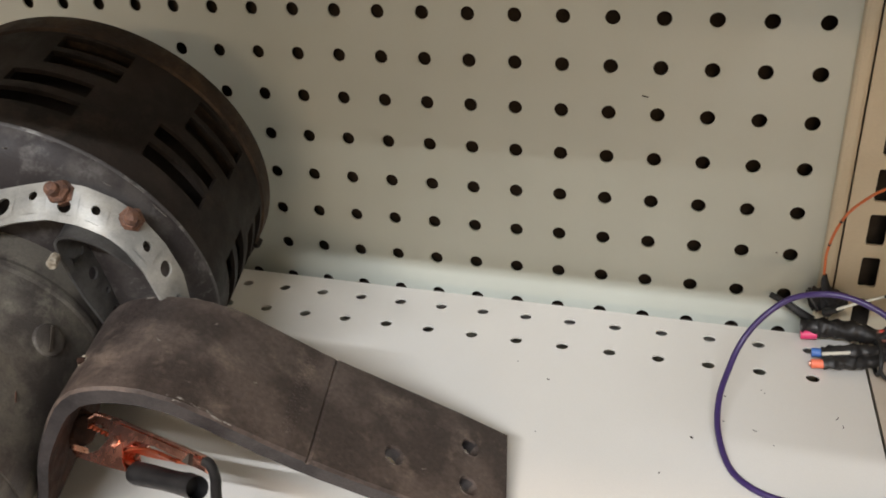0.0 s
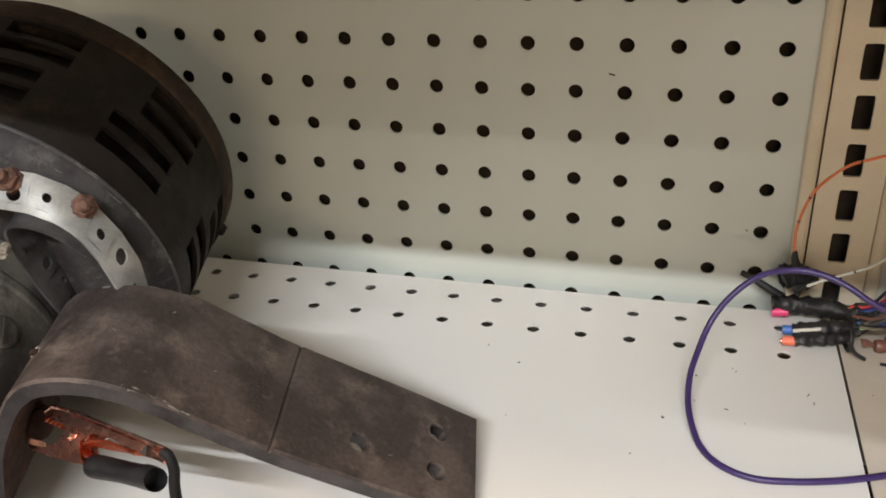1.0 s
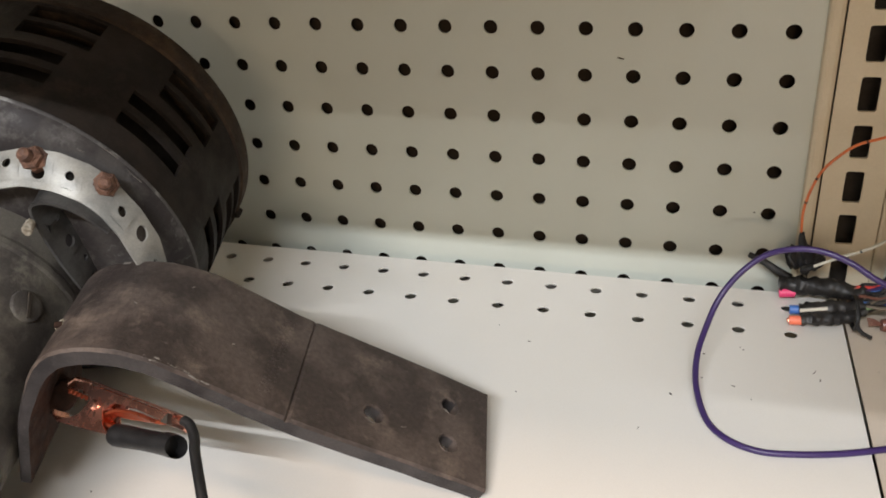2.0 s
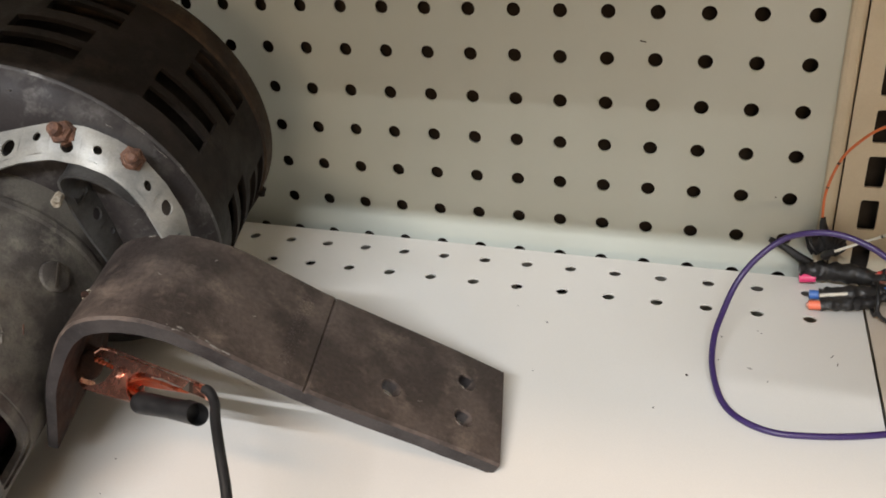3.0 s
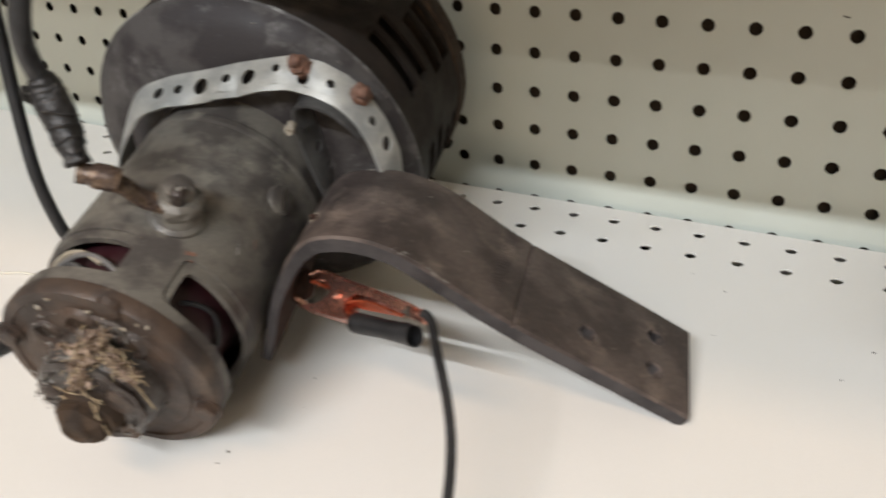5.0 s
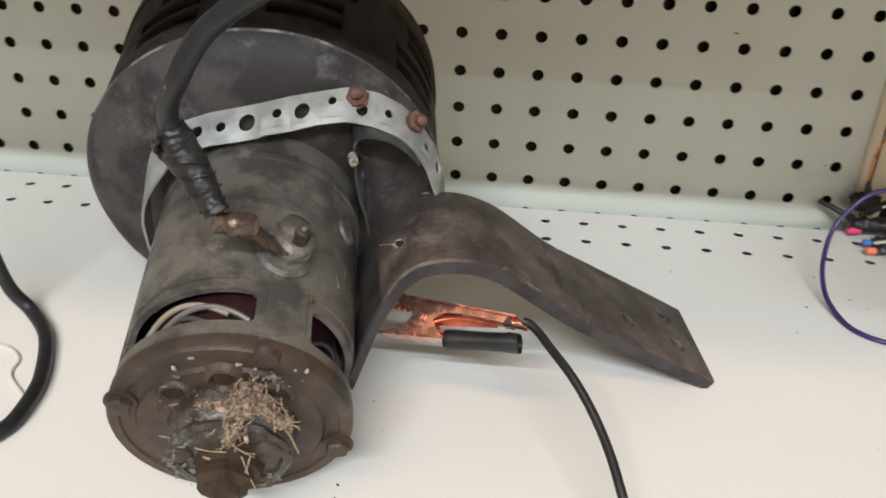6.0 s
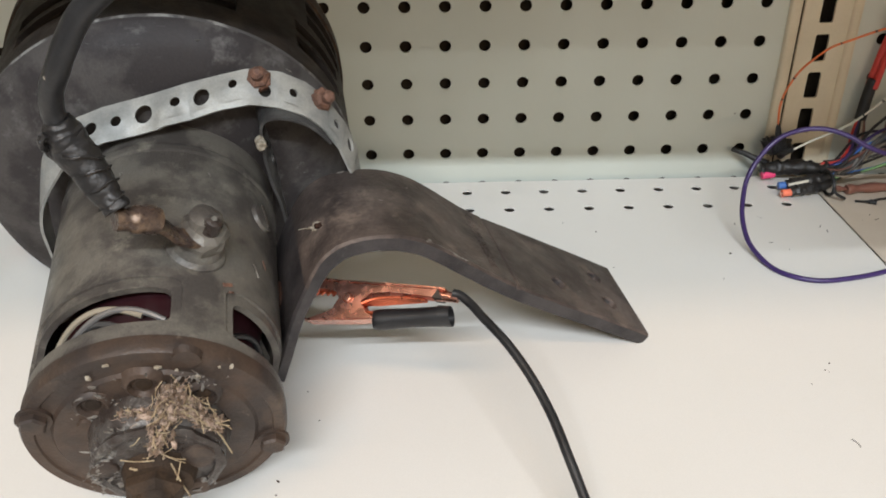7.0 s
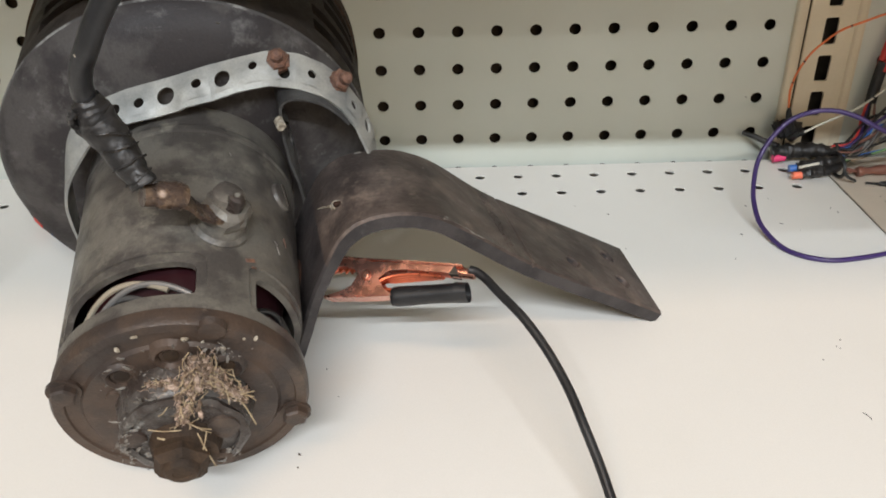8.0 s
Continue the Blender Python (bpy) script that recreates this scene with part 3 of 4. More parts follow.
part("motor_screw", lathe([(-0.001, 0.0), (-0.001, 0.0068), (0.0012, 0.0064), (0.0018, 0.0050), (0.0018, 0.0)], 24, on_shell(0.0446, 65, 0.083) @ pose(0, 0, 0, 90)), M_MOTOR, siren, "slotted screw head in the motor shell", True)
# slot drawn as a dark bar, its shade in the colour
part("screw_slot", block(0.0012, 0.0105, 0.0009, 0, on_shell(0.0446, 65, 0.083) @ pose(0, 0, 0.0019, 0, 0, 25)), M_GAP_SHADE, siren)

# chips and scuffs in the old paint
for deg, y, long, wide, mat in ((40.4, 0.0325, 0.0012, 0.0042, M_RUST), (42.4, 0.0296, 0.0009, 0.0024, M_RUST), (59.5, 0.0474, 0.0032, 0.0006, M_CRUST), (57.4, 0.0506, 0.0022, 0.0006, M_CRUST), (12.0, 0.0560, 0.0016, 0.0008, M_CRUST), (30.0, 0.0900, 0.0020, 0.0006, M_CRUST), (-14.0, 0.0890, 0.0018, 0.0008, M_CRUST), (66.0, 0.0560, 0.0040, 0.0008, M_RUST)):
    part("paint_chip", crumple(block(wide, long, 0.0005, 0.0002, on_shell(0.0447, deg, y) @ pose(0, 0, 0, 0, 0, deg * 0.6)), 0.0004, 600, deg), mat, motor, "bare chip in the motor paint")
for r, y, d0, d1 in ((0.0845, 0.1362, 49, 54), (0.0837, 0.1352, 58, 63), (0.0812, 0.1314, 44, 46), (0.0790, 0.1298, 16, 17.2)):
    part("scuff", crumple(tube([polar(r + 0.0003, d0, y), polar(r + 0.0005, (d0 + d1) / 2, y - 0.0003), polar(r + 0.0003, d1, y + 0.0003)], 0.00015, 6, 3), 0.0002, 500, d0), M_CRUST, siren, "pale scuff on the cone's paint")

# terminal stud with nut and lug
TERM = on_shell(0.0446, 24.5, 0.0448)
stud = part("terminal_base", lathe([(-0.002, 0.0), (-0.002, 0.0112), (0.0006, 0.0110), (0.0014, 0.0102), (0.0020, 0.0094), (0.0048, 0.0090), (0.0064, 0.0082), (0.0064, 0.0)], 28, TERM @ pose(0, 0.0006, 0, 90)), M_MOTOR, siren, "grey terminal base on the motor", True)
nut = part("terminal_nut", crumple(lathe([(0.0050, 0.0), (0.0060, 0.0086), (0.0085, 0.0094), (0.0115, 0.0090), (0.0135, 0.0072), (0.0140, 0.0)], 12, TERM @ pose(0, 0, 0, 90)), 0.0013, 170, 5), M_MOTOR, stud, "paint-caked hexagon nut on the terminal")
part("nut_top", crumple(lathe([(0.0110, 0.0), (0.0135, 0.0064), (0.0165, 0.0058), (0.0176, 0.0040), (0.0178, 0.0)], 18, TERM @ pose(-0.0006, 0.0012, 0, 90)), 0.0008, 220, 7), M_MOTOR, nut, "", True)
part("terminal_stud", crumple(lathe([(0.0120, 0.0), (0.0120, 0.0031), (0.0190, 0.0030), (0.0198, 0.0022), (0.0200, 0.0)], 14, TERM @ pose(0.0012, -0.0034, 0, 90)), 0.0004, 300), M_CAP, stud, "threaded terminal stud", True)
# pale metal cap set on the stud tip as its glint
part("stud_glint", crumple(lathe([(0.0196, 0.0), (0.0196, 0.0012), (0.0203, 0.0010), (0.0204, 0.0)], 10, TERM @ pose(0.0010, -0.0034, 0, 90)), 0.0002, 300), M_ZINC, stud, "bare stud tip, made pale for its glint", True)

# foot: a bent flat iron bar, bolted to the motor's side
FOOT = SIREN.inverted() @ pose(-0.3163, -0.3087, 0.0581, 12, 0, 12)
# run x, height at the near and the far edge, near and far edge along the axis
BAR = [(0.0415, -0.0290, -0.0310, 0.0335, 0.0880), (0.0462, -0.0150, -0.0180, 0.0350, 0.0890), (0.0518, 0.0020, -0.0020, 0.0375, 0.0905), (0.0585, 0.0160, 0.0110, 0.0405, 0.0940),
       (0.0645, 0.0260, 0.0185, 0.0430, 0.0975), (0.0725, 0.0325, 0.0225, 0.0445, 0.1000), (0.0830, 0.0345, 0.0236, 0.0450, 0.1010), (0.0955, 0.0335, 0.0222, 0.0450, 0.1022), (0.1080, 0.0280, 0.0162, 0.0450, 0.1038),
       (0.1200, 0.0185, 0.0070, 0.0450, 0.1050), (0.1435, -0.0015, -0.0145, 0.0450, 0.1060), (0.1700, -0.0205, -0.0308, 0.0450, 0.1040), (0.2000, -0.0402, -0.0485, 0.0450, 0.1012), (0.2212, -0.0548, -0.0612, 0.0448, 0.0990)]


def foot_bar():
    near = smooth_line([(x, ya, za) for x, za, zb, ya, yb in BAR], 4)
    far = smooth_line([(x, yb, zb) for x, za, zb, ya, yb in BAR], 4)
    n = len(near)
    run = [0.0]
    for a, b in zip(near, near[1:]):
        run.append(run[-1] + (b - a).length)

    def u_of(x):
        return next(run[k] for k in range(n) if near[k].x >= x - 1e-6)

    def at(u, v, side):
        k = max(j for j in range(n) if run[j] <= u + 1e-9)
        k = min(k, n - 2)
        t = (u - run[k]) / (run[k + 1] - run[k])
        a, b = near[k].lerp(near[k + 1], t), far[k].lerp(far[k + 1], t)
        along = (near[k + 1] - near[k]).normalized()
        down = -(along.cross((b - a).normalized())).normalized()
        if down.dot(Vector((along.z, 0, -along.x))) < 0:
            down = -down
        if v < 0.001 or v > 0.999:
            v += 0.011 * noise.noise((u * 190, v * 9, 2)) + 0.006 * noise.noise((u * 600, v * 9, 5))
        c = a.lerp(b, v)
        groove = 0.0009 if abs(u - GROOVE) < 0.0004 and side == 0 else 0.0
        edge = 0.0009 if (v < 0.02 or v > 0.98) and side == 0 else 0.0
        return FOOT @ (c + down * ((0.0066 - 0.0020 * max(0.0, min(1.0, (0.068 - c.x) / 0.014))) * side + groove + edge))
    GROOVE = u_of(0.1445)
    holes = [(u_of(0.1750), 0.32), (u_of(0.2012), 0.68), (u_of(0.2012), 0.31)]
    cuts = {0.0, run[-1], GROOVE - 0.0011, GROOVE, GROOVE + 0.0011}
    cuts |= {h[0] + s * 0.0065 for h in holes for s in (-1, 1)}
    for k in range(n):
        if all(abs(run[k] - c) > 0.003 for c in cuts) and all(abs(run[k] - h[0]) > 0.0068 for h in holes):
            cuts.add(run[k])
    us = sorted(cuts)
    vs = [0.0, 0.022, 0.185, 0.235, 0.405, 0.50, 0.55, 0.77, 0.978, 1.0]
    w = 0.0536

    def shape(i, j):
        c, d = (us[i] + us[i + 1]) / 2, (vs[j] + vs[j + 1]) / 2
        for hu, hv in holes:
            if us[i] < hu < us[i + 1] and vs[j] < hv < vs[j + 1] and us[i + 1] - us[i] > 0.008:
                return (hu, hv, 0.0043, 0.0043 / w, 2)
        return None
    v, f = sheet(us, vs, shape, at)
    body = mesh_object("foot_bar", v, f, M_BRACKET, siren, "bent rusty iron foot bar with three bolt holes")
    body.data.materials.append(M_IRON_SHADED)
    body.data.materials.append(M_RUST_AND_SHADE)
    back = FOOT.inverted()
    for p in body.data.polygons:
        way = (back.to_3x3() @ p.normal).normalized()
        # near edge and leg: greyer iron, also painted darker as a shaded side
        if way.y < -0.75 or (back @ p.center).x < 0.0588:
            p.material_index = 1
        # inward and underside faces: rust, painted darker for the shade in the bend
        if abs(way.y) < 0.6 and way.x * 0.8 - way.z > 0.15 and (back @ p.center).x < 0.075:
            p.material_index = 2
        p.use_smooth = abs(way.y) < 0.5
    body.data.set_sharp_from_angle(angle=radians(28))
    for hu, hv in holes:
        c = at(hu, hv, 0)
        way = (c - at(hu, hv, 1)).to_track_quat("Y", "Z").to_matrix().to_4x4()
        m = Matrix.Translation(c) @ way
        part("worn_rim", crumple(lathe([(-0.0010, 0.0042), (0.0001, 0.0044), (0.0002, 0.0047), (-0.0003, 0.0053)], 22, m), 0.0002, 420, hu * 90), M_BRACKET, body, "worn rim of a bolt hole", True)
    return body


bar = foot_bar()


def bar_top(x, y):
    """The height of the bar's upper face."""
    k = max(j for j in range(len(BAR) - 1) if BAR[j][0] <= x)
    a, b = BAR[k], BAR[k + 1]
    t = (x - a[0]) / (b[0] - a[0])
    za, zb, ya, yb = (a[j] + (b[j] - a[j]) * t for j in (1, 2, 3, 4))
    return za + (zb - za) * (y - ya) / (yb - ya)


screw = part("bar_screw", crumple(prism(7, 0.0012, 0.0030, FOOT @ pose(0.0688, 0.0645, bar_top(0.0688, 0.0645) + 0.0004, 0, 0, -80), 0.0003), 0.0004, 500), M_RUST_AND_SHADE, bar, "dirty screw tip on the bar")
for px, py, qx, qy, r in ((0.0600, 0.0755, 0.0650, 0.0660, 0.0003), (0.0640, 0.0690, 0.0662, 0.0640, 0.0004), (0.0658, 0.0680, 0.0684, 0.0660, 0.0008), (0.0672, 0.0668, 0.0690, 0.0640, 0.0005), (0.0650, 0.0650, 0.0664, 0.0632, 0.0005)):
    p, q = Vector((px, py, bar_top(px, py) + 0.0003)), Vector((qx, qy, bar_top(qx, qy) + 0.0004))
    part("dirt_wisp", crumple(tube([FOOT @ p, FOOT @ (p.lerp(q, 0.5) + Vector((0, 0.0002, 0.0005))), FOOT @ q], r, 6, 4), 0.0003, 500, r * 9000), M_DIRT, screw)
wear = random.Random(8)
for k in range(16):
    x = 0.098 + 0.0016 * k + wear.uniform(-0.001, 0.001)
    y = 0.0462 + wear.uniform(-0.0004, 0.0016)
    spots = [FOOT @ Vector((x + d, y + wear.uniform(-0.0004, 0.0004), bar_top(x + d, y) - 0.0003)) for d in (0, 0.0012, 0.0024)]
    part("edge_wear", crumple(tube(spots, wear.choice((0.0003, 0.0004, 0.0006)), 6, 3), 0.0003, 500, k), M_CRUST, bar, "bare scuffed edge" if k == 0 else "")
for px, py, qx, qy, r in ((0.0905, 0.0760, 0.0950, 0.0728, 0.00022), (0.0800, 0.0990, 0.0830, 0.0995, 0.00045), (0.0775, 0.0560, 0.0785, 0.0556, 0.00030), (0.1010, 0.0590, 0.1016, 0.0600, 0.00028), (0.1090, 0.0900, 0.1094, 0.0912, 0.00028), (0.1270, 0.0700, 0.1276, 0.0706, 0.00025), (0.1880, 0.0620, 0.1895, 0.0628, 0.00030)):
    p, q = Vector((px, py, bar_top(px, py) + 0.0001)), Vector((qx, qy, bar_top(qx, qy) + 0.0001))
    part("pale_scratch", crumple(tube([FOOT @ p, FOOT @ p.lerp(q, 0.5), FOOT @ q], r, 5, 3), 0.0002, 600, px * 900), M_CRUST, bar)
marks = bmesh.new()
stamp = random.Random(3)
for k in range(66):
    x = 0.1394 + 0.0016 * (k % 3) + stamp.uniform(-0.0004, 0.0004)
    t = 0.14 + 0.034 * (k // 3) + 0.012 * (k % 3) + stamp.uniform(-0.006, 0.006)
    z = 0.0070 + (x - 0.1200) * -0.915
    za = 0.0185 + (x - 0.1200) * -0.851
    bmesh.ops.create_cube(marks, size=1, matrix=FOOT @ pose(x, 0.0450 + 0.0610 * t, za + (z - za) * t + 0.0001, 0, 41, stamp.uniform(-40, 40)) @ Matrix.Diagonal((0.0010, 0.0004, 0.0005, 1)))
part("stamped_marks", marks, M_BRACKET, bar, "worn stamped marks")

# ---------------------------------------------------------------- power cable on the terminal
cable = thing("power_cable", "thick black power cable with a taped end and copper lug", "cable")
part("cable_jacket", tube([(-0.3318, -0.2885, 0.162), (-0.3326, -0.2900, 0.170), (-0.3300, -0.2935, 0.1785), (-0.3255, -0.2966, 0.1860), (-0.3210, -0.2985, 0.1935), (-0.3145, -0.3005, 0.2025), (-0.3080, -0.3025, 0.2085), (-0.300, -0.3045, 0.2145), (-0.289, -0.306, 0.2215), (-0.272, -0.306, 0.2310), (-0.25, -0.300, 0.243),
                           (-0.215, -0.275, 0.266), (-0.175, -0.25, 0.30), (-0.152, -0.237, 0.332), (-0.146, -0.233, 0.3445)], 0.0037, 16, 8), M_CABLE, cable, "smooth black cable jacket", True)


def taped(u):
    return 0.0041 + 0.0024 * math.sin(math.pi * min(1.0, 0.05 + 0.93 * u ** 1.7)) + 0.0001 * math.sin(u * 62) + 0.0002 * math.sin(u * 23 + 1)


part("tape_wrap", crumple(tube([(-0.3176, -0.2963, 0.1392), (-0.3205, -0.2945, 0.1440), (-0.3248, -0.2915, 0.1500), (-0.3290, -0.2895, 0.1565), (-0.3315, -0.2888, 0.1625), (-0.3324, -0.2895, 0.1680)], taped, 26, 16), 0.0008, 230), M_TAPE, cable, "crinkled lumpy black tape wrapping", True)
for k in range(4):
    u = 0.14 + 0.17 * k
    c = Vector((-0.3172, -0.2965, 0.1385)).lerp(Vector((-0.3315, -0.2880, 0.1640)), u)
    size = taped(u) * 0.98
    ring = [c + Vector((size * math.cos(t), size * math.sin(t), 0.0030 * math.cos(t + 0.5 * k))) for t in [2 * math.pi * j / 16 for j in range(17)]]
    part("tape_turn", crumple(tube(ring, 0.0003, 6, 3), 0.0009, 230), M_TAPE, cable, "", True)
part("tape_end", crumple(tube([(-0.3345, -0.2900, 0.1560), (-0.3370, -0.2920, 0.1590), (-0.3368, -0.2940, 0.1625), (-0.3350, -0.2940, 0.1650)], lambda u: 0.0022 * (1 - 0.6 * u), 8, 6), 0.0012, 260, 3), M_TAPE, cable)
fleck = bmesh.new()
bmesh.ops.create_icosphere(fleck, subdivisions=1, radius=0.0008, matrix=Matrix.Translation((-0.3284, -0.2985, 0.1846)))
part("pale_fleck", crumple(fleck, 0.0004, 700), M_DIRT, cable, "pale fleck stuck on the cable")
part("lug_barrel", tube([SIREN @ Vector(v) for v in ((-0.0012, 0.0289, 0.0731), (0.0030, 0.0305, 0.0712), (0.0078, 0.0321, 0.0691), (0.0108, 0.0333, 0.0669))], lambda u: 0.0039 + 0.0010 * min(1, max(0, (u - 0.3) * 9)) - 0.0016 * max(0, u - 0.8), 14, 6), M_LUG, cable, "tarnished copper lug barrel", True)


def ribbon(points, across, width, thick):
    """A flat bent bar through the points."""
    line = smooth_line(points, 5)
    w = Vector(across).normalized()
    bm = bmesh.new()
    rings = []
    for k, c in enumerate(line):
        t = (line[min(k + 1, len(line) - 1)] - line[max(k - 1, 0)]).normalized()
        side = (w - t * w.dot(t)).normalized()
        up = t.cross(side)
        rings.append([bm.verts.new(c + side * width / 2 * i + up * thick / 2 * j) for i, j in ((-1, -1), (1, -1), (1, 1), (-1, 1))])
    for a, b in zip(rings, rings[1:]):
        for j in range(4):
            i = (j + 1) % 4
            bm.faces.new((a[j], a[i], b[i], b[j]))
    bm.faces.new(rings[0])
    bm.faces.new(rings[-1][::-1])
    return bm


part("lug_tongue", ribbon([SIREN @ Vector(v) for v in ((0.0075, 0.0320, 0.0690), (0.0120, 0.0338, 0.0640), (0.0150, 0.0360, 0.0570), (0.0185, 0.0385, 0.0530), (0.0240, 0.0408, 0.0490))], SIREN.to_3x3() @ Vector((-0.25, 0.95, 0.1)), 0.0078, 0.0016), M_LUG, cable, "flattened copper lug tongue")

# second black cable, hanging down beside the siren and looping on the shelf
cable_b = thing("black_cable", "black rubber cable hanging down and curling on the shelf", "cable")
part("cable_jacket", tube([(-0.339, -0.265, 0.3445), (-0.35, -0.26, 0.30), (-0.385, -0.235, 0.232), (-0.420, -0.211, 0.208), (-0.452, -0.198, 0.195), (-0.473, -0.190, 0.165), (-0.482, -0.187, 0.130), (-0.480, -0.192, 0.095), (-0.474, -0.198, 0.060), (-0.470, -0.196, 0.028), (-0.461, -0.196, 0.0135), (-0.4430, -0.217, 0.0140),
                           (-0.4300, -0.247, 0.0155), (-0.4260, -0.268, 0.0170), (-0.4270, -0.285, 0.0178), (-0.437, -0.297, 0.0185), (-0.462, -0.307, 0.0191), (-0.52, -0.315, 0.0196), (-0.62, -0.30, 0.0190), (-0.75, -0.31, 0.0193)], 0.0036, 12, 8), M_RUBBER, cable_b, "", True)
wire_w = thing("white_wire", "thin white wire lying on the shelf", "wire")
part("insulation", tube([(x, y, shelf_z(y, 0.001)) for x, y in ((-0.430, -0.262), (-0.446, -0.246), (-0.4488, -0.2334), (-0.4555, -0.2262), (-0.4640, -0.2225), (-0.4785, -0.2213), (-0.4930, -0.227), (-0.53, -0.240))], 0.0007, 8, 8), M_WHITE, wire_w, "", True)

# thin wire with crimp ends under the drum's edge
crimp = thing("crimped_wire", "thin black wire with red and blue crimp ends under the drum", "wire")
cp = [(-0.4835, -0.060, 0.0350), (-0.4802, -0.0655, 0.0310), (-0.4760, -0.0720, 0.0230), (-0.4700, -0.0800, 0.0160), (-0.4600, -0.0935, 0.0115), (-0.4460, -0.1080, 0.0095), (-0.4250, -0.1260, 0.0075), (-0.400, -0.140, 0.0070)]
part("insulation", tube(cp, 0.0017, 8, 6), M_RUBBER, crimp, "", True)
for a, b, mat, r in ((cp[4], cp[5], M_RED, 0.0024), (cp[0], cp[1], M_BLUE, 0.0022), (cp[5], cp[6], M_BLUE, 0.0019), (cp[1], cp[2], M_RED, 0.0019)):
    a, b = Vector(a), Vector(b)
    part("crimp_sleeve", tube([a.lerp(b, 0.1), a.lerp(b, 0.35), a.lerp(b, 0.6)], r, 10, 3), mat, crimp, "coloured crimp sleeve", True)

# ---------------------------------------------------------------- spring clamp with its cable
CLIP = pose(-0.2495, -0.2497, 0.0660, 0, 0, -14) @ pose(0, 0, 0, -50) @ pose(0.04, 0.0015, 0, 0, 0, -6.5) @ pose(-0.04, 0, 0)
clip = thing("spring_clamp", "copper spring clamp with a black sleeve biting the foot bar", "clamp", CLIP)


def plate_poly(points, y, thick):
    bm = bmesh.new()
    a = [bm.verts.new((x, y, z)) for x, z in points]
    b = [bm.verts.new((x, y + thick, z)) for x, z in points]
    bm.faces.new(a)
    bm.faces.new(b[::-1])
    for k in range(len(a)):
        j = (k + 1) % len(a)
        bm.faces.new((a[k], a[j], b[j], b[k]))
    return bm


def strip(points, width, thick):
    """A bent strip: points are (x, z), width along y."""
    bm = bmesh.new()
    line = [Vector((x, 0, z)) for x, z in points]
    rings = []
    for k, c in enumerate(line):
        t = (line[min(k + 1, len(line) - 1)] - line[max(k - 1, 0)]).normalized()
        nrm = Vector((-t.z, 0, t.x)) * thick
        rings.append([bm.verts.new(c + Vector((0, s * width / 2, 0)) + o) for s, o in ((-1, Vector()), (1, Vector()), (1, nrm), (-1, nrm))])
    for a, b in zip(rings, rings[1:]):
        for j in range(4):
            i = (j + 1) % 4
            bm.faces.new((a[j], a[i], b[i], b[j]))
    bm.faces.new(rings[0])
    bm.faces.new(rings[-1][::-1])
    return bm


upper = part("upper_arm", strip([(-0.0236, 0.0062), (-0.0206, 0.0092), (-0.0150, 0.0099), (-0.0060, 0.0099), (0.0060, 0.0101), (0.0132, 0.0103), (0.0250, 0.0105), (0.0345, 0.0105), (0.0375, 0.0103)], 0.0082, 0.0008), M_COPPER, clip, "bright copper upper arm")
for y in (-0.0041, 0.0035):
    part("side_flange", plate_poly([(-0.0230, 0.0056), (-0.0203, 0.0085), (-0.0150, 0.0093), (-0.0060, 0.0094), (0.0132, 0.0098), (0.0345, 0.0100), (0.0335, 0.0070), (0.0270, 0.0072), (0.0140, 0.0074), (0.0060, 0.0062), (0.0012, 0.0012), (-0.0064, 0.0012), (-0.0094, 0.0056), (-0.0150, 0.0064), (-0.0222, 0.0044)], y, 0.0006), M_COPPER, upper)
for k in range(5):
    part("jaw_tooth", plate_poly([(-0.0220 + 0.0026 * k, 0.0048), (-0.0207 + 0.0026 * k, 0.0032), (-0.0194 + 0.0026 * k, 0.0050)], -0.0040, 0.0012), M_REDCOPPER, upper)
lower = part("lower_arm", strip([(-0.0256, -0.0050), (-0.0236, -0.0070), (-0.0200, -0.0080), (-0.0120, -0.0072), (0.0000, -0.0060), (0.0092, -0.0046)], 0.0074, 0.0008), M_COPPER, clip, "bright copper lower arm")
for y in (-0.0047, 0.0041):
    part("side_flange", plate_poly([(-0.0200, -0.0076), (-0.0120, -0.0067), (0.0000, -0.0055), (0.0094, -0.0043), (0.0056, -0.0022), (0.0014, 0.0034), (-0.0030, 0.0062), (-0.0064, 0.0044), (-0.0092, -0.0020), (-0.0132, -0.0046)], y, 0.0006), M_COPPER, lower)
part("rivet", lathe([(0.0056, 0.0), (0.0056, 0.0018), (0.0048, 0.0022), (-0.0052, 0.0023), (-0.0062, 0.0016), (-0.0065, 0.0)], 16, pose(-0.0032, 0, 0.0030)), M_COPPER, clip, "copper rivet", True)
spring = bmesh.new()
for k in range(4):
    y = -0.0022 + 0.0014 * k
    tube([(0.0290, y, 0.0058 + 0.0002 * k), (0.0180, y, 0.0058 - 0.0004 * k), (0.0090, y, 0.0046 - 0.0005 * k), (0.0036, y, 0.0024), (0.0014, y, 0.0004), (0.0036, y, -0.0016), (0.0100, y, -0.0018)], 0.00075, 6, 4, spring)
part("spring", spring, M_REDCOPPER, clip, "red copper spring wire", True)
sleeve = bmesh.new()
tube([(0.0085, 0, -0.0041), (0.0120, 0, -0.0037), (0.0250, 0, -0.0018), (0.0350, 0, -0.0003), (0.0408, 0, 0.0005)], lambda u: 0.0039 + 0.0013 * u + 0.00015 * math.sin(u * 9), 18, 6, sleeve)
sleeve.faces.ensure_lookup_table()
mouth = sleeve.faces[-1]
bmesh.ops.inset_region(sleeve, faces=[mouth], thickness=0.0008)
for v in mouth.verts:
    v.co.x -= 0.005
    v.co.z -= 0.0005
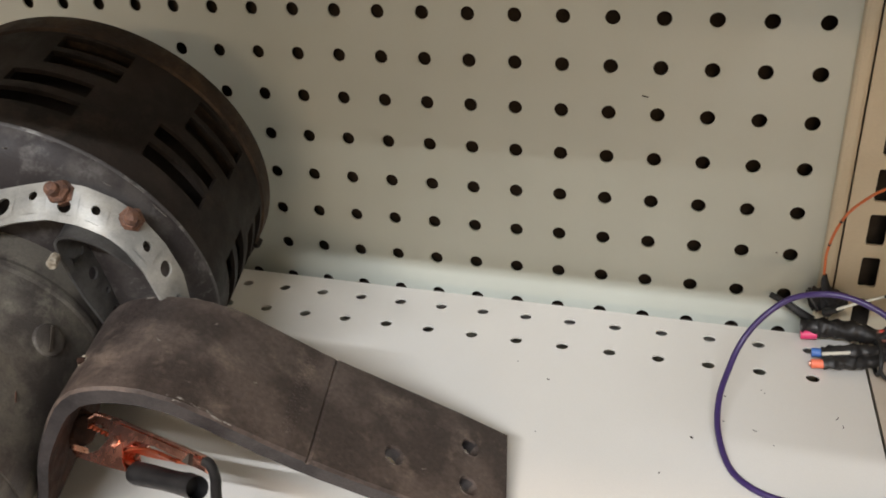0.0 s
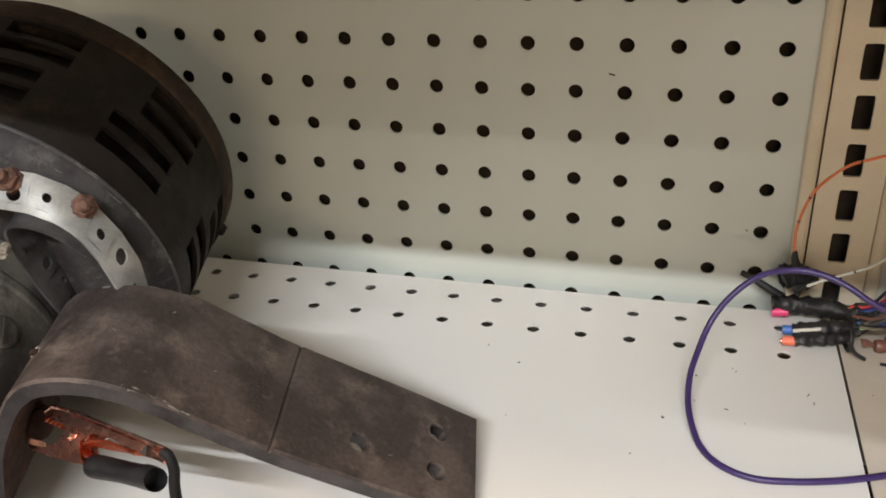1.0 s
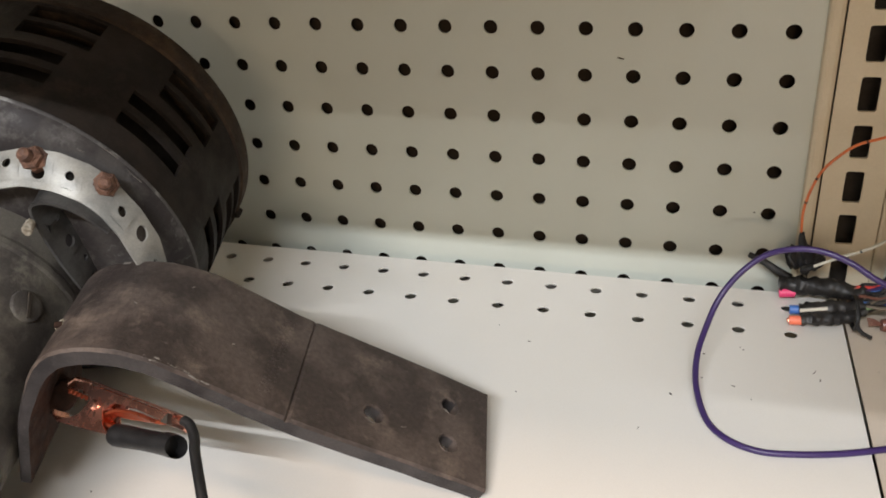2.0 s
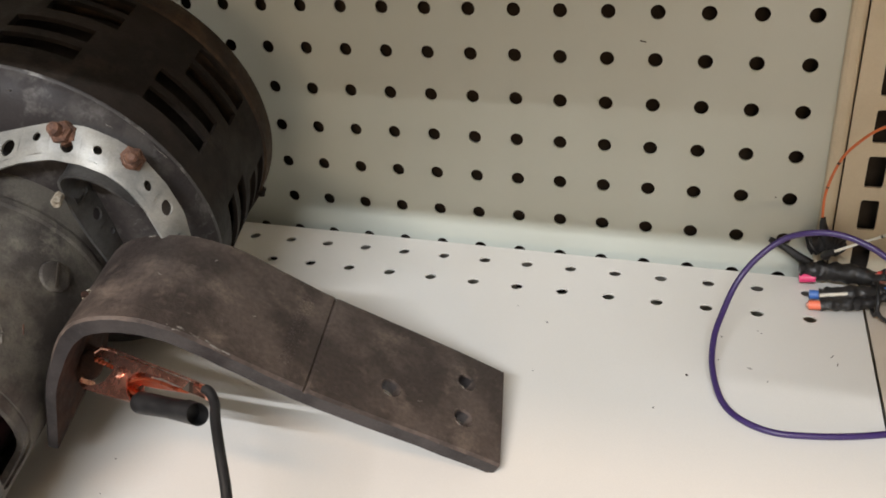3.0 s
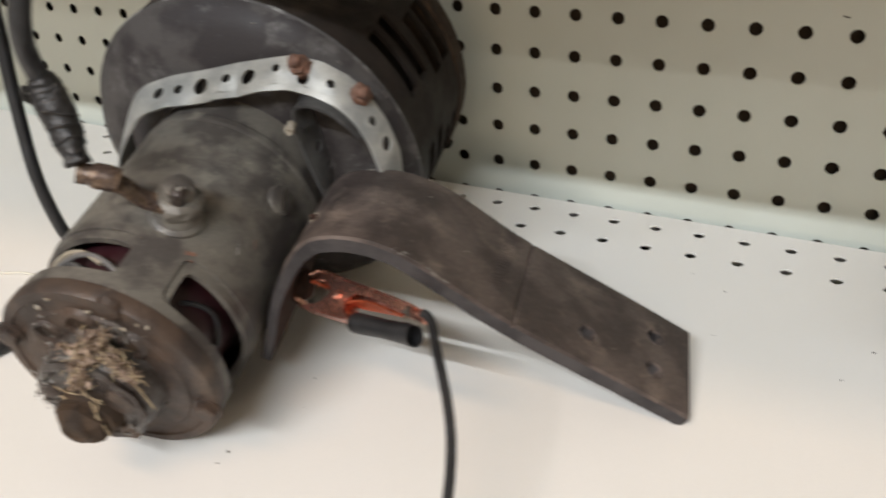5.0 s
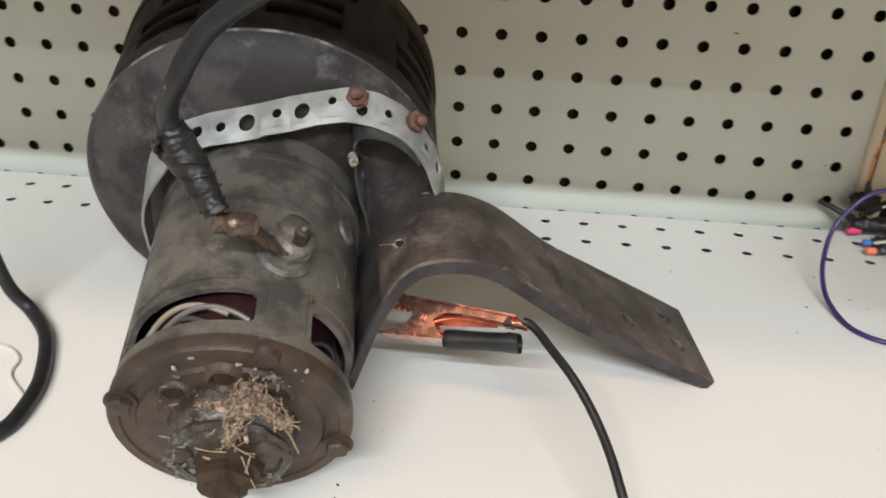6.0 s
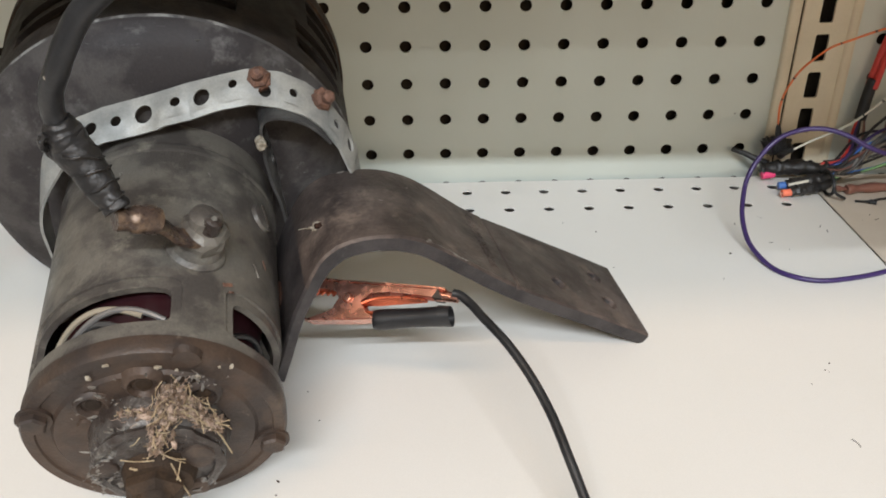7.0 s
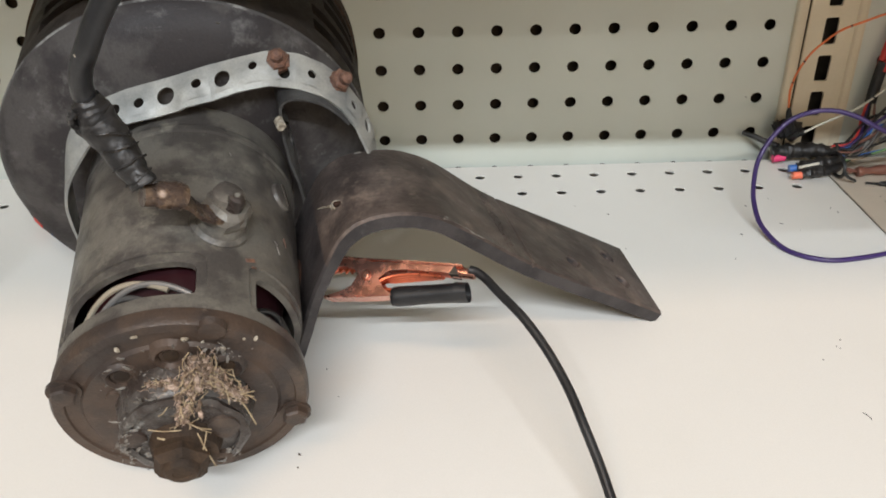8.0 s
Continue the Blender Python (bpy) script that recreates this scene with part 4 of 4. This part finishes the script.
for v in sleeve.verts:
    if v.co.x > 0.012:
        u = (v.co.x - 0.012) / 0.029
        v.co.z = 0.0005 * u + (v.co.z - 0.0005 * u) * (1 - 0.22 * u)
        v.co.y *= 1 + 0.06 * u
part("handle_sleeve", sleeve, M_RUBBER, clip, "hollow black rubber handle sleeve", True)
part("crimp_tab", tube([(0.0335, 0.0, 0.0086), (0.0365, 0.0, 0.0086), (0.0395, 0, 0.0085), (0.0425, 0, 0.0082)], lambda u: 0.0024 - 0.0004 * u, 12, 4), M_COPPER, clip, "copper cable crimp", True)
# notch drawn as a dark plate, painted as the shade inside it
part("crimp_gap", plate_poly([(0.0325, 0.0066), (0.0344, 0.0103), (0.0364, 0.0066)], -0.0043, 0.0080), M_GAP_SHADE, clip)
clamp_cable = [CLIP.inverted() @ Vector(q) for q in ((-0.2088, -0.2520, 0.0722), (-0.2058, -0.2533, 0.0719), (-0.2018, -0.2575, 0.0706), (-0.1982, -0.2638, 0.0696), (-0.1899, -0.2760, 0.0665), (-0.1833, -0.2858, 0.0618), (-0.1778, -0.2958, 0.0565), (-0.1736, -0.3065, 0.0518), (-0.1703, -0.3172, 0.0466),
               (-0.1660, -0.330, 0.0390), (-0.1600, -0.352, 0.0280), (-0.150, -0.385, 0.0245), (-0.148, -0.43, 0.0265), (-0.155, -0.47, 0.0290), (-0.16, -0.52, -0.05), (-0.16, -0.53, -0.3))]
part("clamp_cable", tube(clamp_cable, 0.0019, 12, 8), M_RUBBER, clip, "thin black cable of the clamp", True)

GRIP = SIREN.inverted() @ CLIP @ pose(-0.0262, 0, 0.0008, 0, 0, -90)
part("mounting_bolt", crumple(lathe([(0.0, 0.0), (0.0, 0.0052), (-0.0012, 0.0064), (-0.0030, 0.0066), (-0.0032, 0.0078), (-0.0140, 0.0080), (-0.0165, 0.0)], 24, GRIP), 0.0005, 260), M_RUST_AND_SHADE, siren, "dark rusted bolt inside the foot bar's bend", True)

# ---------------------------------------------------------------- dry nest stuck on the bearing cap
nest = thing("dry_nest_debris", "clump of dry straw and fluff stuck on the siren's end", "debris", SIREN)
rng = random.Random(11)
CLUMP_ARMS = (((0.0102, -0.0090, 0.0300), (0.0091, -0.0135, 0.0243), 0.9), ((0.0091, -0.0140, 0.0243), (0.0048, -0.0180, 0.0185), 0.9), ((0.0130, -0.0110, 0.0255), (0.0188, -0.0125, 0.0183), 0.7),
              ((0.0188, -0.0125, 0.0183), (0.0232, -0.0130, 0.0140), 0.5), ((0.0023, -0.0125, 0.0243), (-0.0083, -0.0095, 0.0211), 0.32), ((0.0048, -0.0185, 0.0185), (0.0030, -0.0205, 0.0145), 0.4))


def clump_spot(spread):
    p, q, w = rng.choices(CLUMP_ARMS, [l[2] for l in CLUMP_ARMS])[0]
    return Vector(p).lerp(Vector(q), rng.random()) + Vector((rng.gauss(0, spread), rng.gauss(0, spread), rng.gauss(0, spread))) * w, (Vector(q) - Vector(p)).normalized()


straw = bmesh.new()
for k in range(150):
    c, way = clump_spot(0.0030)
    length = rng.uniform(0.003, 0.009)
    v = (way + Vector((rng.uniform(-1, 1), rng.uniform(-0.7, 0.5), rng.uniform(-1, 1))) * 0.8).normalized() * length
    bend = Vector((rng.uniform(-1, 1), rng.uniform(-1, 0.3), rng.uniform(-1, 1))) * length * 0.16
    tube([c - v / 2, c + bend, c + v / 2], rng.uniform(0.0001, 0.00024), 5, 4, straw)
for q, r in ((((0.0205, -0.0135, 0.0172), (0.0235, -0.0142, 0.0080), (0.0255, -0.0140, -0.0027)), 0.00032), (((0.0190, -0.0130, 0.0190), (0.0225, -0.0140, 0.0110), (0.0238, -0.0135, 0.0070)), 0.00026),
             (((0.0044, -0.0210, 0.0132), (0.0080, -0.0222, 0.0112), (0.0115, -0.0212, 0.0081)), 0.00028), (((0.0052, -0.0210, 0.0122), (0.0085, -0.0220, 0.0098), (0.0112, -0.0212, 0.0060)), 0.00020),
             (((0.0101, -0.0220, 0.0085), (0.0080, -0.0240, 0.0020), (0.0052, -0.0250, -0.0046)), 0.00028), (((0.0069, -0.0220, 0.0079), (0.0086, -0.0242, 0.0005), (0.0104, -0.0250, -0.0090)), 0.00030),
             (((-0.0093, -0.0195, 0.0099), (-0.0040, -0.0212, 0.0104), (0.0018, -0.0212, 0.0097)), 0.00024), (((-0.0066, -0.0215, 0.0074), (-0.0040, -0.0222, 0.0070), (-0.0012, -0.0215, 0.0061)), 0.00040),
             (((-0.0010, -0.0185, 0.0200), (-0.0030, -0.0190, 0.0175), (-0.0050, -0.0180, 0.0150)), 0.00018), (((0.0040, -0.0195, 0.0170), (0.0052, -0.0212, 0.0130), (0.0046, -0.0212, 0.0098)), 0.00026)):
    tube(q, r, 6, 5, straw)
part("straw", straw, M_STRAW, nest, "dry yellow straw")
fibres = bmesh.new()
for k in range(190):
    c, way = clump_spot(0.0026)
    size = rng.uniform(0.0012, 0.0034)
    a = (way * 0.6 + Vector((rng.uniform(-1, 1), rng.uniform(-1, 1), rng.uniform(-1, 1)))).normalized()
    b = a.orthogonal().normalized() * rng.choice((-1, 1))
    tube([c + a * size * (j - 1.5) * 0.7 + b * size * rng.uniform(0.0, 0.35) for j in range(4)], rng.uniform(0.00006, 0.00013), 4, 3, fibres)
part("fibre", fibres, M_FLUFF, nest, "tangled pale fibres")
for mat, count, label in ((M_FLUFF, 430, "pale matted fluff"), (M_FLUFF_B, 330, "brown matted fluff")):
    fluff = bmesh.new()
    for k in range(count):
        c, way = clump_spot(0.0022)
        size = rng.choice((0.0003, 0.0005, 0.0007, 0.0011))
        made = bmesh.ops.create_icosphere(fluff, subdivisions=1, radius=size, matrix=Matrix.Translation(c) @ Euler((k, k * 2.1, k * 0.7)).to_matrix().to_4x4() @ Matrix.Diagonal((1.9, 0.35, 0.8, 1)))
        for v in made["verts"]:
            v.co += Vector((rng.uniform(-1, 1), rng.uniform(-1, 1), rng.uniform(-1, 1))) * size * 0.5
    part("fluff", fluff, mat, nest, label)
crumbs = bmesh.new()
for x, z, s in ((-0.0087, 0.0400, 0.0010), (0.0069, 0.0363, 0.0011), (0.0300, 0.0325, 0.0011), (0.0262, 0.0330, 0.0007), (-0.0153, 0.0346, 0.0012), (-0.0083, 0.0269, 0.0011), (0.0178, 0.0290, 0.0013), (0.0125, 0.0335, 0.0007)):
    bmesh.ops.create_icosphere(crumbs, subdivisions=1, radius=s, matrix=Matrix.Translation((x, -0.0034, z)) @ Matrix.Rotation(rng.uniform(0, 3), 4, "Y") @ Matrix.Diagonal((rng.uniform(1, 1.8), 0.6, 0.8, 1)))
part("crumbs", crumple(crumbs, 0.0005, 700), M_DIRT, nest, "pale crumbs of dirt")
# grey crust caked round the bolts and the cap's rim
crust = bmesh.new()
for x, y, z, spread, count in ((-0.0167, -0.0050, 0.0225, 0.0042, 26), (0.0013, -0.0055, 0.0290, 0.0042, 26), (0.0150, -0.0050, 0.0300, 0.0036, 30), (0.0215, -0.0050, 0.0250, 0.0030, 14), (-0.0020, -0.0100, 0.0235, 0.0035, 22), (-0.0145, -0.0165, 0.0135, 0.0030, 40), (-0.0090, -0.0150, 0.0190, 0.0030, 34), (-0.0170, -0.0185, 0.0020, 0.0032, 44), (-0.0140, -0.0185, -0.0060, 0.0035, 30), (0.0120, -0.0185, -0.0120, 0.0040, 16)):
    for k in range(count):
        s = rng.choice((0.0002, 0.0003, 0.0004, 0.0005, 0.0008))
        px, pz = rng.gauss(x, spread), rng.gauss(z, spread)
        if any(math.hypot(px - qx, pz - qz) < 0.0050 for qx, qz in ((-0.0167, 0.0214), (0.0013, 0.0293), (0.0190, 0.0205))):
            continue
        bmesh.ops.create_icosphere(crust, subdivisions=1, radius=s, matrix=Matrix.Translation((px, y - rng.uniform(0, 0.0006), pz)) @ Matrix.Rotation(rng.uniform(0, 3), 4, "Y") @ Matrix.Diagonal((rng.uniform(1, 2.8), 0.6, 0.9, 1)))
part("crust", crumple(crust, 0.0005, 800), M_CRUST, nest, "grey greasy crust")
chip = part("rust_chip", crumple(block(0.0055, 0.0010, 0.0024, 0.0003, pose(-0.0041, -0.0215, 0.0047, 0, -12, 0)), 0.0006, 400), M_RUST, nest, "orange rust flake")

# ---------------------------------------------------------------- wires in the corner by the upright


def wire(name, points, r, mat, label, marks=()):
    w = thing(name, label, "wire")
    part("insulation", tube(points, r, 10, 8), mat, w, "", True)
    line = smooth_line(points, 8)
    for u in marks:
        k = int(u * (len(line) - 2))
        part("ink_mark", tube([line[k], line[k].lerp(line[k + 1], 0.7)], r * 1.12, 10, 1, None, False), M_RUBBER, w)
    return w


wire("purple_wire", [(0.150, -0.060, 0.030), (0.110, -0.074, 0.034), (0.085, -0.082, 0.0390), (0.066, -0.086, 0.0440), (0.050, -0.087, 0.0490), (0.040, -0.0855, 0.0530), (0.030, -0.081, 0.0575), (0.018, -0.077, 0.0600), (0.006, -0.075, 0.0590), (-0.0062, -0.073, 0.0530), (-0.0175, -0.077, 0.0430), (-0.0252, -0.083, 0.0320),
                     (-0.0300, -0.094, 0.0225), (-0.0330, -0.107, 0.0160), (-0.0325, -0.122, 0.0095), (-0.0275, -0.141, 0.0072), (-0.0190, -0.1525, 0.0078), (-0.0060, -0.1580, 0.0082), (0.0100, -0.1565, 0.0081), (0.0260, -0.1525, 0.0078), (0.0420, -0.1465, 0.0074), (0.0620, -0.1375, 0.0069)], 0.00145, M_PURPLE,
     "stiff purple wire looped above the shelf corner")
tip = thing("wire_strands", "bare copper strands at a cut wire end", "wire")
part("strands", tube([(0.0615, -0.1377, 0.0069), (0.0650, -0.1362, 0.0068), (0.0668, -0.1350, 0.0070)], 0.0009, 8, 3), M_COPPER, tip, "", True)
wire("orange_wire", [(0.0160, -0.018, 0.034), (0.0155, -0.0165, 0.042), (0.0155, -0.0155, 0.049), (0.017, -0.0165, 0.060), (0.020, -0.022, 0.074), (0.025, -0.028, 0.085), (0.0315, -0.034, 0.0945), (0.040, -0.037, 0.0995), (0.052, -0.038, 0.1045), (0.068, -0.037, 0.1095), (0.10, -0.035, 0.122), (0.15, -0.03, 0.15)], 0.00072, M_ORANGE,
     "thin orange wire rising along the upright", (0.22, 0.34, 0.60, 0.75))
wire("white_wire", [(0.0215, -0.034, 0.0255), (0.032, -0.037, 0.0335), (0.041, -0.043, 0.0420), (0.047, -0.049, 0.0500), (0.0535, -0.054, 0.0600), (0.062, -0.057, 0.0710), (0.080, -0.058, 0.0880), (0.12, -0.05, 0.11)], 0.00075, M_WHITE,
     "thin white wire leaning over the bundle", (0.30, 0.55, 0.70))

bundle = thing("taped_wire_bundle", "tangle of taped black wire ends with coloured tips", "wires")
part("taped_end", tube([(-0.0075, -0.0060, 0.0135), (0.0000, -0.0100, 0.0120), (0.0080, -0.0150, 0.0095), (0.0140, -0.0190, 0.0080)], lambda u: 0.0016 + 0.0010 * u, 10, 5), M_TAPE, bundle, "", True)


def lumpy(base, seed):
    return lambda u: base * (0.72 + 0.28 * math.sin(math.pi * min(1, 0.12 + u * 0.9))) + base * 0.10 * math.sin(u * 47 + seed) + base * 0.07 * math.sin(u * 21 + seed * 2)


part("taped_joint", crumple(tube([(0.0085, -0.0225, 0.0055), (0.0180, -0.0235, 0.0070), (0.0300, -0.0260, 0.0085), (0.0440, -0.0300, 0.0090), (0.0560, -0.0330, 0.0095)], lumpy(0.0050, 1), 14, 9), 0.0011, 260, 1), M_TAPE, bundle, "crinkled black tape", True)
part("taped_joint", crumple(tube([(0.0175, -0.0450, 0.0055), (0.0260, -0.0455, 0.0075), (0.0380, -0.0440, 0.0085), (0.0500, -0.0400, 0.0090), (0.0600, -0.0360, 0.0110)], lumpy(0.0040, 3), 14, 9), 0.0011, 260, 3), M_TAPE, bundle, "crinkled black tape", True)
part("taped_joint", crumple(tube([(0.0175, -0.0530, 0.0048), (0.0260, -0.0515, 0.0055), (0.0380, -0.0490, 0.0060), (0.0480, -0.0450, 0.0080)], lumpy(0.0034, 5), 14, 9), 0.0011, 260, 5), M_TAPE, bundle, "crinkled black tape", True)
part("taped_knob", crumple(tube([(0.0120, -0.0120, 0.0160), (0.0170, -0.0125, 0.0185), (0.0235, -0.0130, 0.0185), (0.0280, -0.0150, 0.0150)], lumpy(0.0066, 2), 14, 8), 0.0014, 230, 2), M_TAPE, bundle, "crinkled black tape", True)
part("heat_shrink", tube([(0.0162, -0.0180, 0.0365), (0.0168, -0.0178, 0.0320), (0.0190, -0.0170, 0.0250), (0.0215, -0.0160, 0.0190)], lambda u: 0.0012 + 0.0022 * u, 10, 6), M_RUBBER, bundle, "", True)
part("heat_shrink", tube([(0.0225, -0.0345, 0.0262), (0.0190, -0.0300, 0.0215), (0.0200, -0.0220, 0.0160)], lambda u: 0.0013 + 0.0014 * u, 10, 6), M_RUBBER, bundle, "", True)
for a, b, r, mat, label in (((0.0085, -0.0262, 0.0030), (0.0165, -0.0258, 0.0038), 0.0026, M_PINK, "pink wire tip"), ((0.0125, -0.0447, 0.0052), (0.0190, -0.0449, 0.0056), 0.0024, M_BLUE, "blue wire tip"), ((0.0120, -0.0532, 0.0042), (0.0185, -0.0530, 0.0047), 0.0024, M_CORAL, "coral wire tip"),
                            ((0.0170, -0.0490, 0.0078), (0.0300, -0.0480, 0.0100), 0.0010, M_WHITE, "white wire"), ((0.0110, -0.0533, 0.0041), (0.0124, -0.0532, 0.0042), 0.0013, M_COPPER, "copper strands")):
    part("wire_tip", tube([a, Vector(a).lerp(Vector(b), 0.5), b], r, 12, 3), mat, bundle, label, True)
rng = random.Random(21)
fan = ((M_BLUE, 0.045, -0.034, 0.040), (M_GREEN, 0.048, -0.046, 0.034), (M_BROWN, 0.044, -0.030, 0.046), (M_BROWN, 0.046, -0.036, 0.028), (M_RUBBER, 0.044, -0.028, 0.036), (M_GREY, 0.046, -0.040, 0.050), (M_DARKTAN, 0.050, -0.044, 0.042), (M_TAN, 0.048, -0.038, 0.022), (M_PURPLE, 0.046, -0.032, 0.056), (M_RED, 0.045, -0.030, 0.030), (M_DARKGREY, 0.047, -0.036, 0.060), (M_BLUE, 0.046, -0.042, 0.024), (M_RUBBER, 0.050, -0.044, 0.030), (M_RUBBER, 0.046, -0.036, 0.044), (M_DARKGREY, 0.049, -0.040, 0.030), (M_RUBBER, 0.047, -0.030, 0.052), (M_DARKTAN, 0.048, -0.046, 0.038), (M_RUBBER, 0.046, -0.038, 0.062), (M_RUBBER, 0.048, -0.026, 0.034), (M_RUBBER, 0.049, -0.034, 0.026), (M_RUBBER, 0.050, -0.046, 0.048), (M_DARKGREY, 0.047, -0.042, 0.056), (M_RUBBER, 0.046, -0.044, 0.020))
for mat, x, y, z in fan:
    pts = [(x, y, 0.011 + rng.uniform(-0.002, 0.002)), (x + 0.012, y + rng.uniform(-0.004, 0.004), 0.0145 + rng.uniform(-0.002, 0.003)), (x + 0.030, y + rng.uniform(-0.010, 0.012), 0.012 + z * 0.45),
           (x + 0.055, y + rng.uniform(-0.016, 0.020), z), (x + 0.10, y + rng.uniform(-0.02, 0.025), z * 1.3), (x + 0.16, y, z * 1.2)]
    part("wire", tube(pts, rng.uniform(0.0008, 0.0011), 8, 6), mat, bundle, "", True)
ring = [(0.0430, -0.0475 + 0.0105 * math.cos(a), 0.0085 + 0.0070 * math.sin(a)) for a in [2 * math.pi * k / 12 for k in range(13)]]
part("cable_tie", tube(ring, 0.0011, 8, 3), M_RUBBER, bundle, "black cable tie", True)
part("cable_tie", tube([(0.0430, -0.0580, 0.0085), (0.0450, -0.0600, 0.0060), (0.0500, -0.0610, 0.0035)], 0.0010, 8, 4), M_RUBBER, bundle, "", True)

red = thing("red_cable", "red cable with a black sleeve standing by the upright", "cable")
part("red_jacket", tube([(0.0755, -0.0075, 0.058), (0.0775, -0.0075, 0.075), (0.0800, -0.0075, 0.090), (0.0845, -0.0075, 0.107), (0.091, -0.0075, 0.13), (0.105, -0.0075, 0.20)], 0.0027, 12, 6), M_RED, red, "", True)
part("red_jacket", tube([(0.0770, -0.0120, 0.058), (0.0795, -0.0110, 0.076), (0.0835, -0.0095, 0.094), (0.0890, -0.0085, 0.112), (0.100, -0.0075, 0.15)], 0.0022, 12, 6), M_RED, red, "", True)
part("black_sleeve", tube([(0.0765, -0.0095, 0.064), (0.0755, -0.0095, 0.056), (0.0745, -0.0100, 0.046), (0.0735, -0.0110, 0.036)], 0.0038, 12, 6), M_RUBBER, red, "black heat-shrink sleeve", True)
for k, mat in enumerate((M_RED, M_PURPLE, M_RUBBER, M_TAN, M_BROWN)):
    part("wire", tube([(0.0720 + 0.0010 * k, -0.011, 0.037), (0.0690 + 0.0015 * k, -0.014 - 0.001 * k, 0.026), (0.0650 + 0.0015 * k, -0.021 - 0.001 * k, 0.017), (0.0560, -0.028 - 0.002 * k, 0.0115)], 0.0010, 8, 5), mat, red, "", True)

brown = thing("brown_sleeve", "frayed brown shrink sleeve lying on the next shelf", "sleeve")
part("sleeve_body", tube([(0.0560, -0.0490, shelf_z(-0.049, 0.0036)), (0.0640, -0.0480, shelf_z(-0.048, 0.0036)), (0.0800, -0.0465, shelf_z(-0.0465, 0.0036)), (0.115, -0.046, shelf_z(-0.046, 0.0036))], lambda u: 0.0030 + 0.0005 * math.sin(u * 14), 12, 6), M_BROWN, brown, "", True)
for k in range(5):
    part("strand", tube([(0.0570, -0.0490, shelf_z(-0.049, 0.0036)), (0.0530, -0.0500 + 0.0012 * k, shelf_z(-0.05, 0.0040)), (0.0500, -0.0505 + 0.0016 * k, shelf_z(-0.05, 0.0034))], 0.0004, 5, 3), M_BROWN, brown)
scrap = thing("wire_scrap", "short dark bent scrap of wire on the next shelf", "scrap")
part("scrap_body", tube([(0.0570, -0.0610, shelf_z(-0.061, 0.0010)), (0.0650, -0.0625, shelf_z(-0.0625, 0.0012)), (0.0720, -0.0600, shelf_z(-0.06, 0.0012)), (0.0850, -0.0570, shelf_z(-0.057, 0.0010))], 0.0008, 7, 5), M_RUBBER, scrap, "", True)
part("scrap_knot", tube([(0.0655, -0.0625, shelf_z(-0.0625, 0.0014)), (0.0690, -0.0650, shelf_z(-0.065, 0.0014))], 0.0016, 8, 3), M_RUBBER, scrap, "", True)

# ---------------------------------------------------------------- dirt on the shelf
rng = random.Random(33)
dirt = bmesh.new()
spots = [(-0.0436, -0.1236, 0.0008), (-0.1341, -0.0812, 0.0004), (-0.1157, -0.0937, 0.0005), (-0.0561, -0.1514, 0.0004), (-0.1138, -0.1367, 0.0004), (-0.0292, -0.0873, 0.0006),
         (-0.0078, -0.1203, 0.0003), (-0.0310, -0.2296, 0.0005), (-0.0350, -0.2347, 0.0004), (-0.0338, -0.2362, 0.0003), (-0.0452, -0.2446, 0.0003), (-0.0298, -0.1077, 0.0004),
         (-0.2798, -0.2971, 0.0006), (-0.2796, -0.3045, 0.0005), (-0.2738, -0.2409, 0.0005), (-0.2669, -0.2608, 0.0004), (-0.0120, -0.0780, 0.0004), (-0.0105, -0.0800, 0.0004)]
spots += [(rng.uniform(0.045, 0.10), rng.uniform(-0.2, -0.06), rng.choice((0.0003, 0.0004, 0.0006))) for k in range(34)]
for x, y, r in spots:
    bmesh.ops.create_icosphere(dirt, subdivisions=1, radius=r, matrix=Matrix.Translation((x, y, shelf_z(y, r * 0.3))) @ Matrix.Rotation(rng.uniform(0, 3), 4, "Z") @ Matrix.Diagonal((rng.uniform(0.8, 1.9), 0.8, 0.4, 1)))
for x, y, length, turn in ((0.0213, -0.0928, 0.0026, 62), (0.0232, -0.0990, 0.0022, 85), (-0.0157, -0.1115, 0.0020, -25), (-0.0428, -0.2843, 0.0052, 110), (0.0225, -0.1959, 0.0060, 80), (0.060, -0.085, 0.004, 30), (0.064, -0.100, 0.005, 75), (0.072, -0.092, 0.004, 10)):
    a = radians(turn)
    tube([(x + length * (t - 0.5) * math.cos(a) + length * 0.12 * math.sin(a) * (1 - 4 * (t - 0.5) ** 2), y + length * (t - 0.5) * math.sin(a), shelf_z(y + length * (t - 0.5) * math.sin(a), 0.0001)) for t in (0, 0.33, 0.67, 1)], 0.00018, 5, 3, dirt)
tagged(part("shelf_crumbs", dirt, M_RIM, None), "dark crumbs scattered on the white shelf", "dirt", kind="stuff")
for x, z, l, turn in ((-0.0830, 0.1225, 0.0034, 12), (-0.0073, 0.0371, 0.0010, 0)):
    tagged(part("wall_scuff", block(l, 0.0004, 0.0006, 0.0001, pose(x, -0.0002, z, 0, turn, 0)), M_RIM, None), "small dark scuff on the cream panel", "scuff", kind="structure")
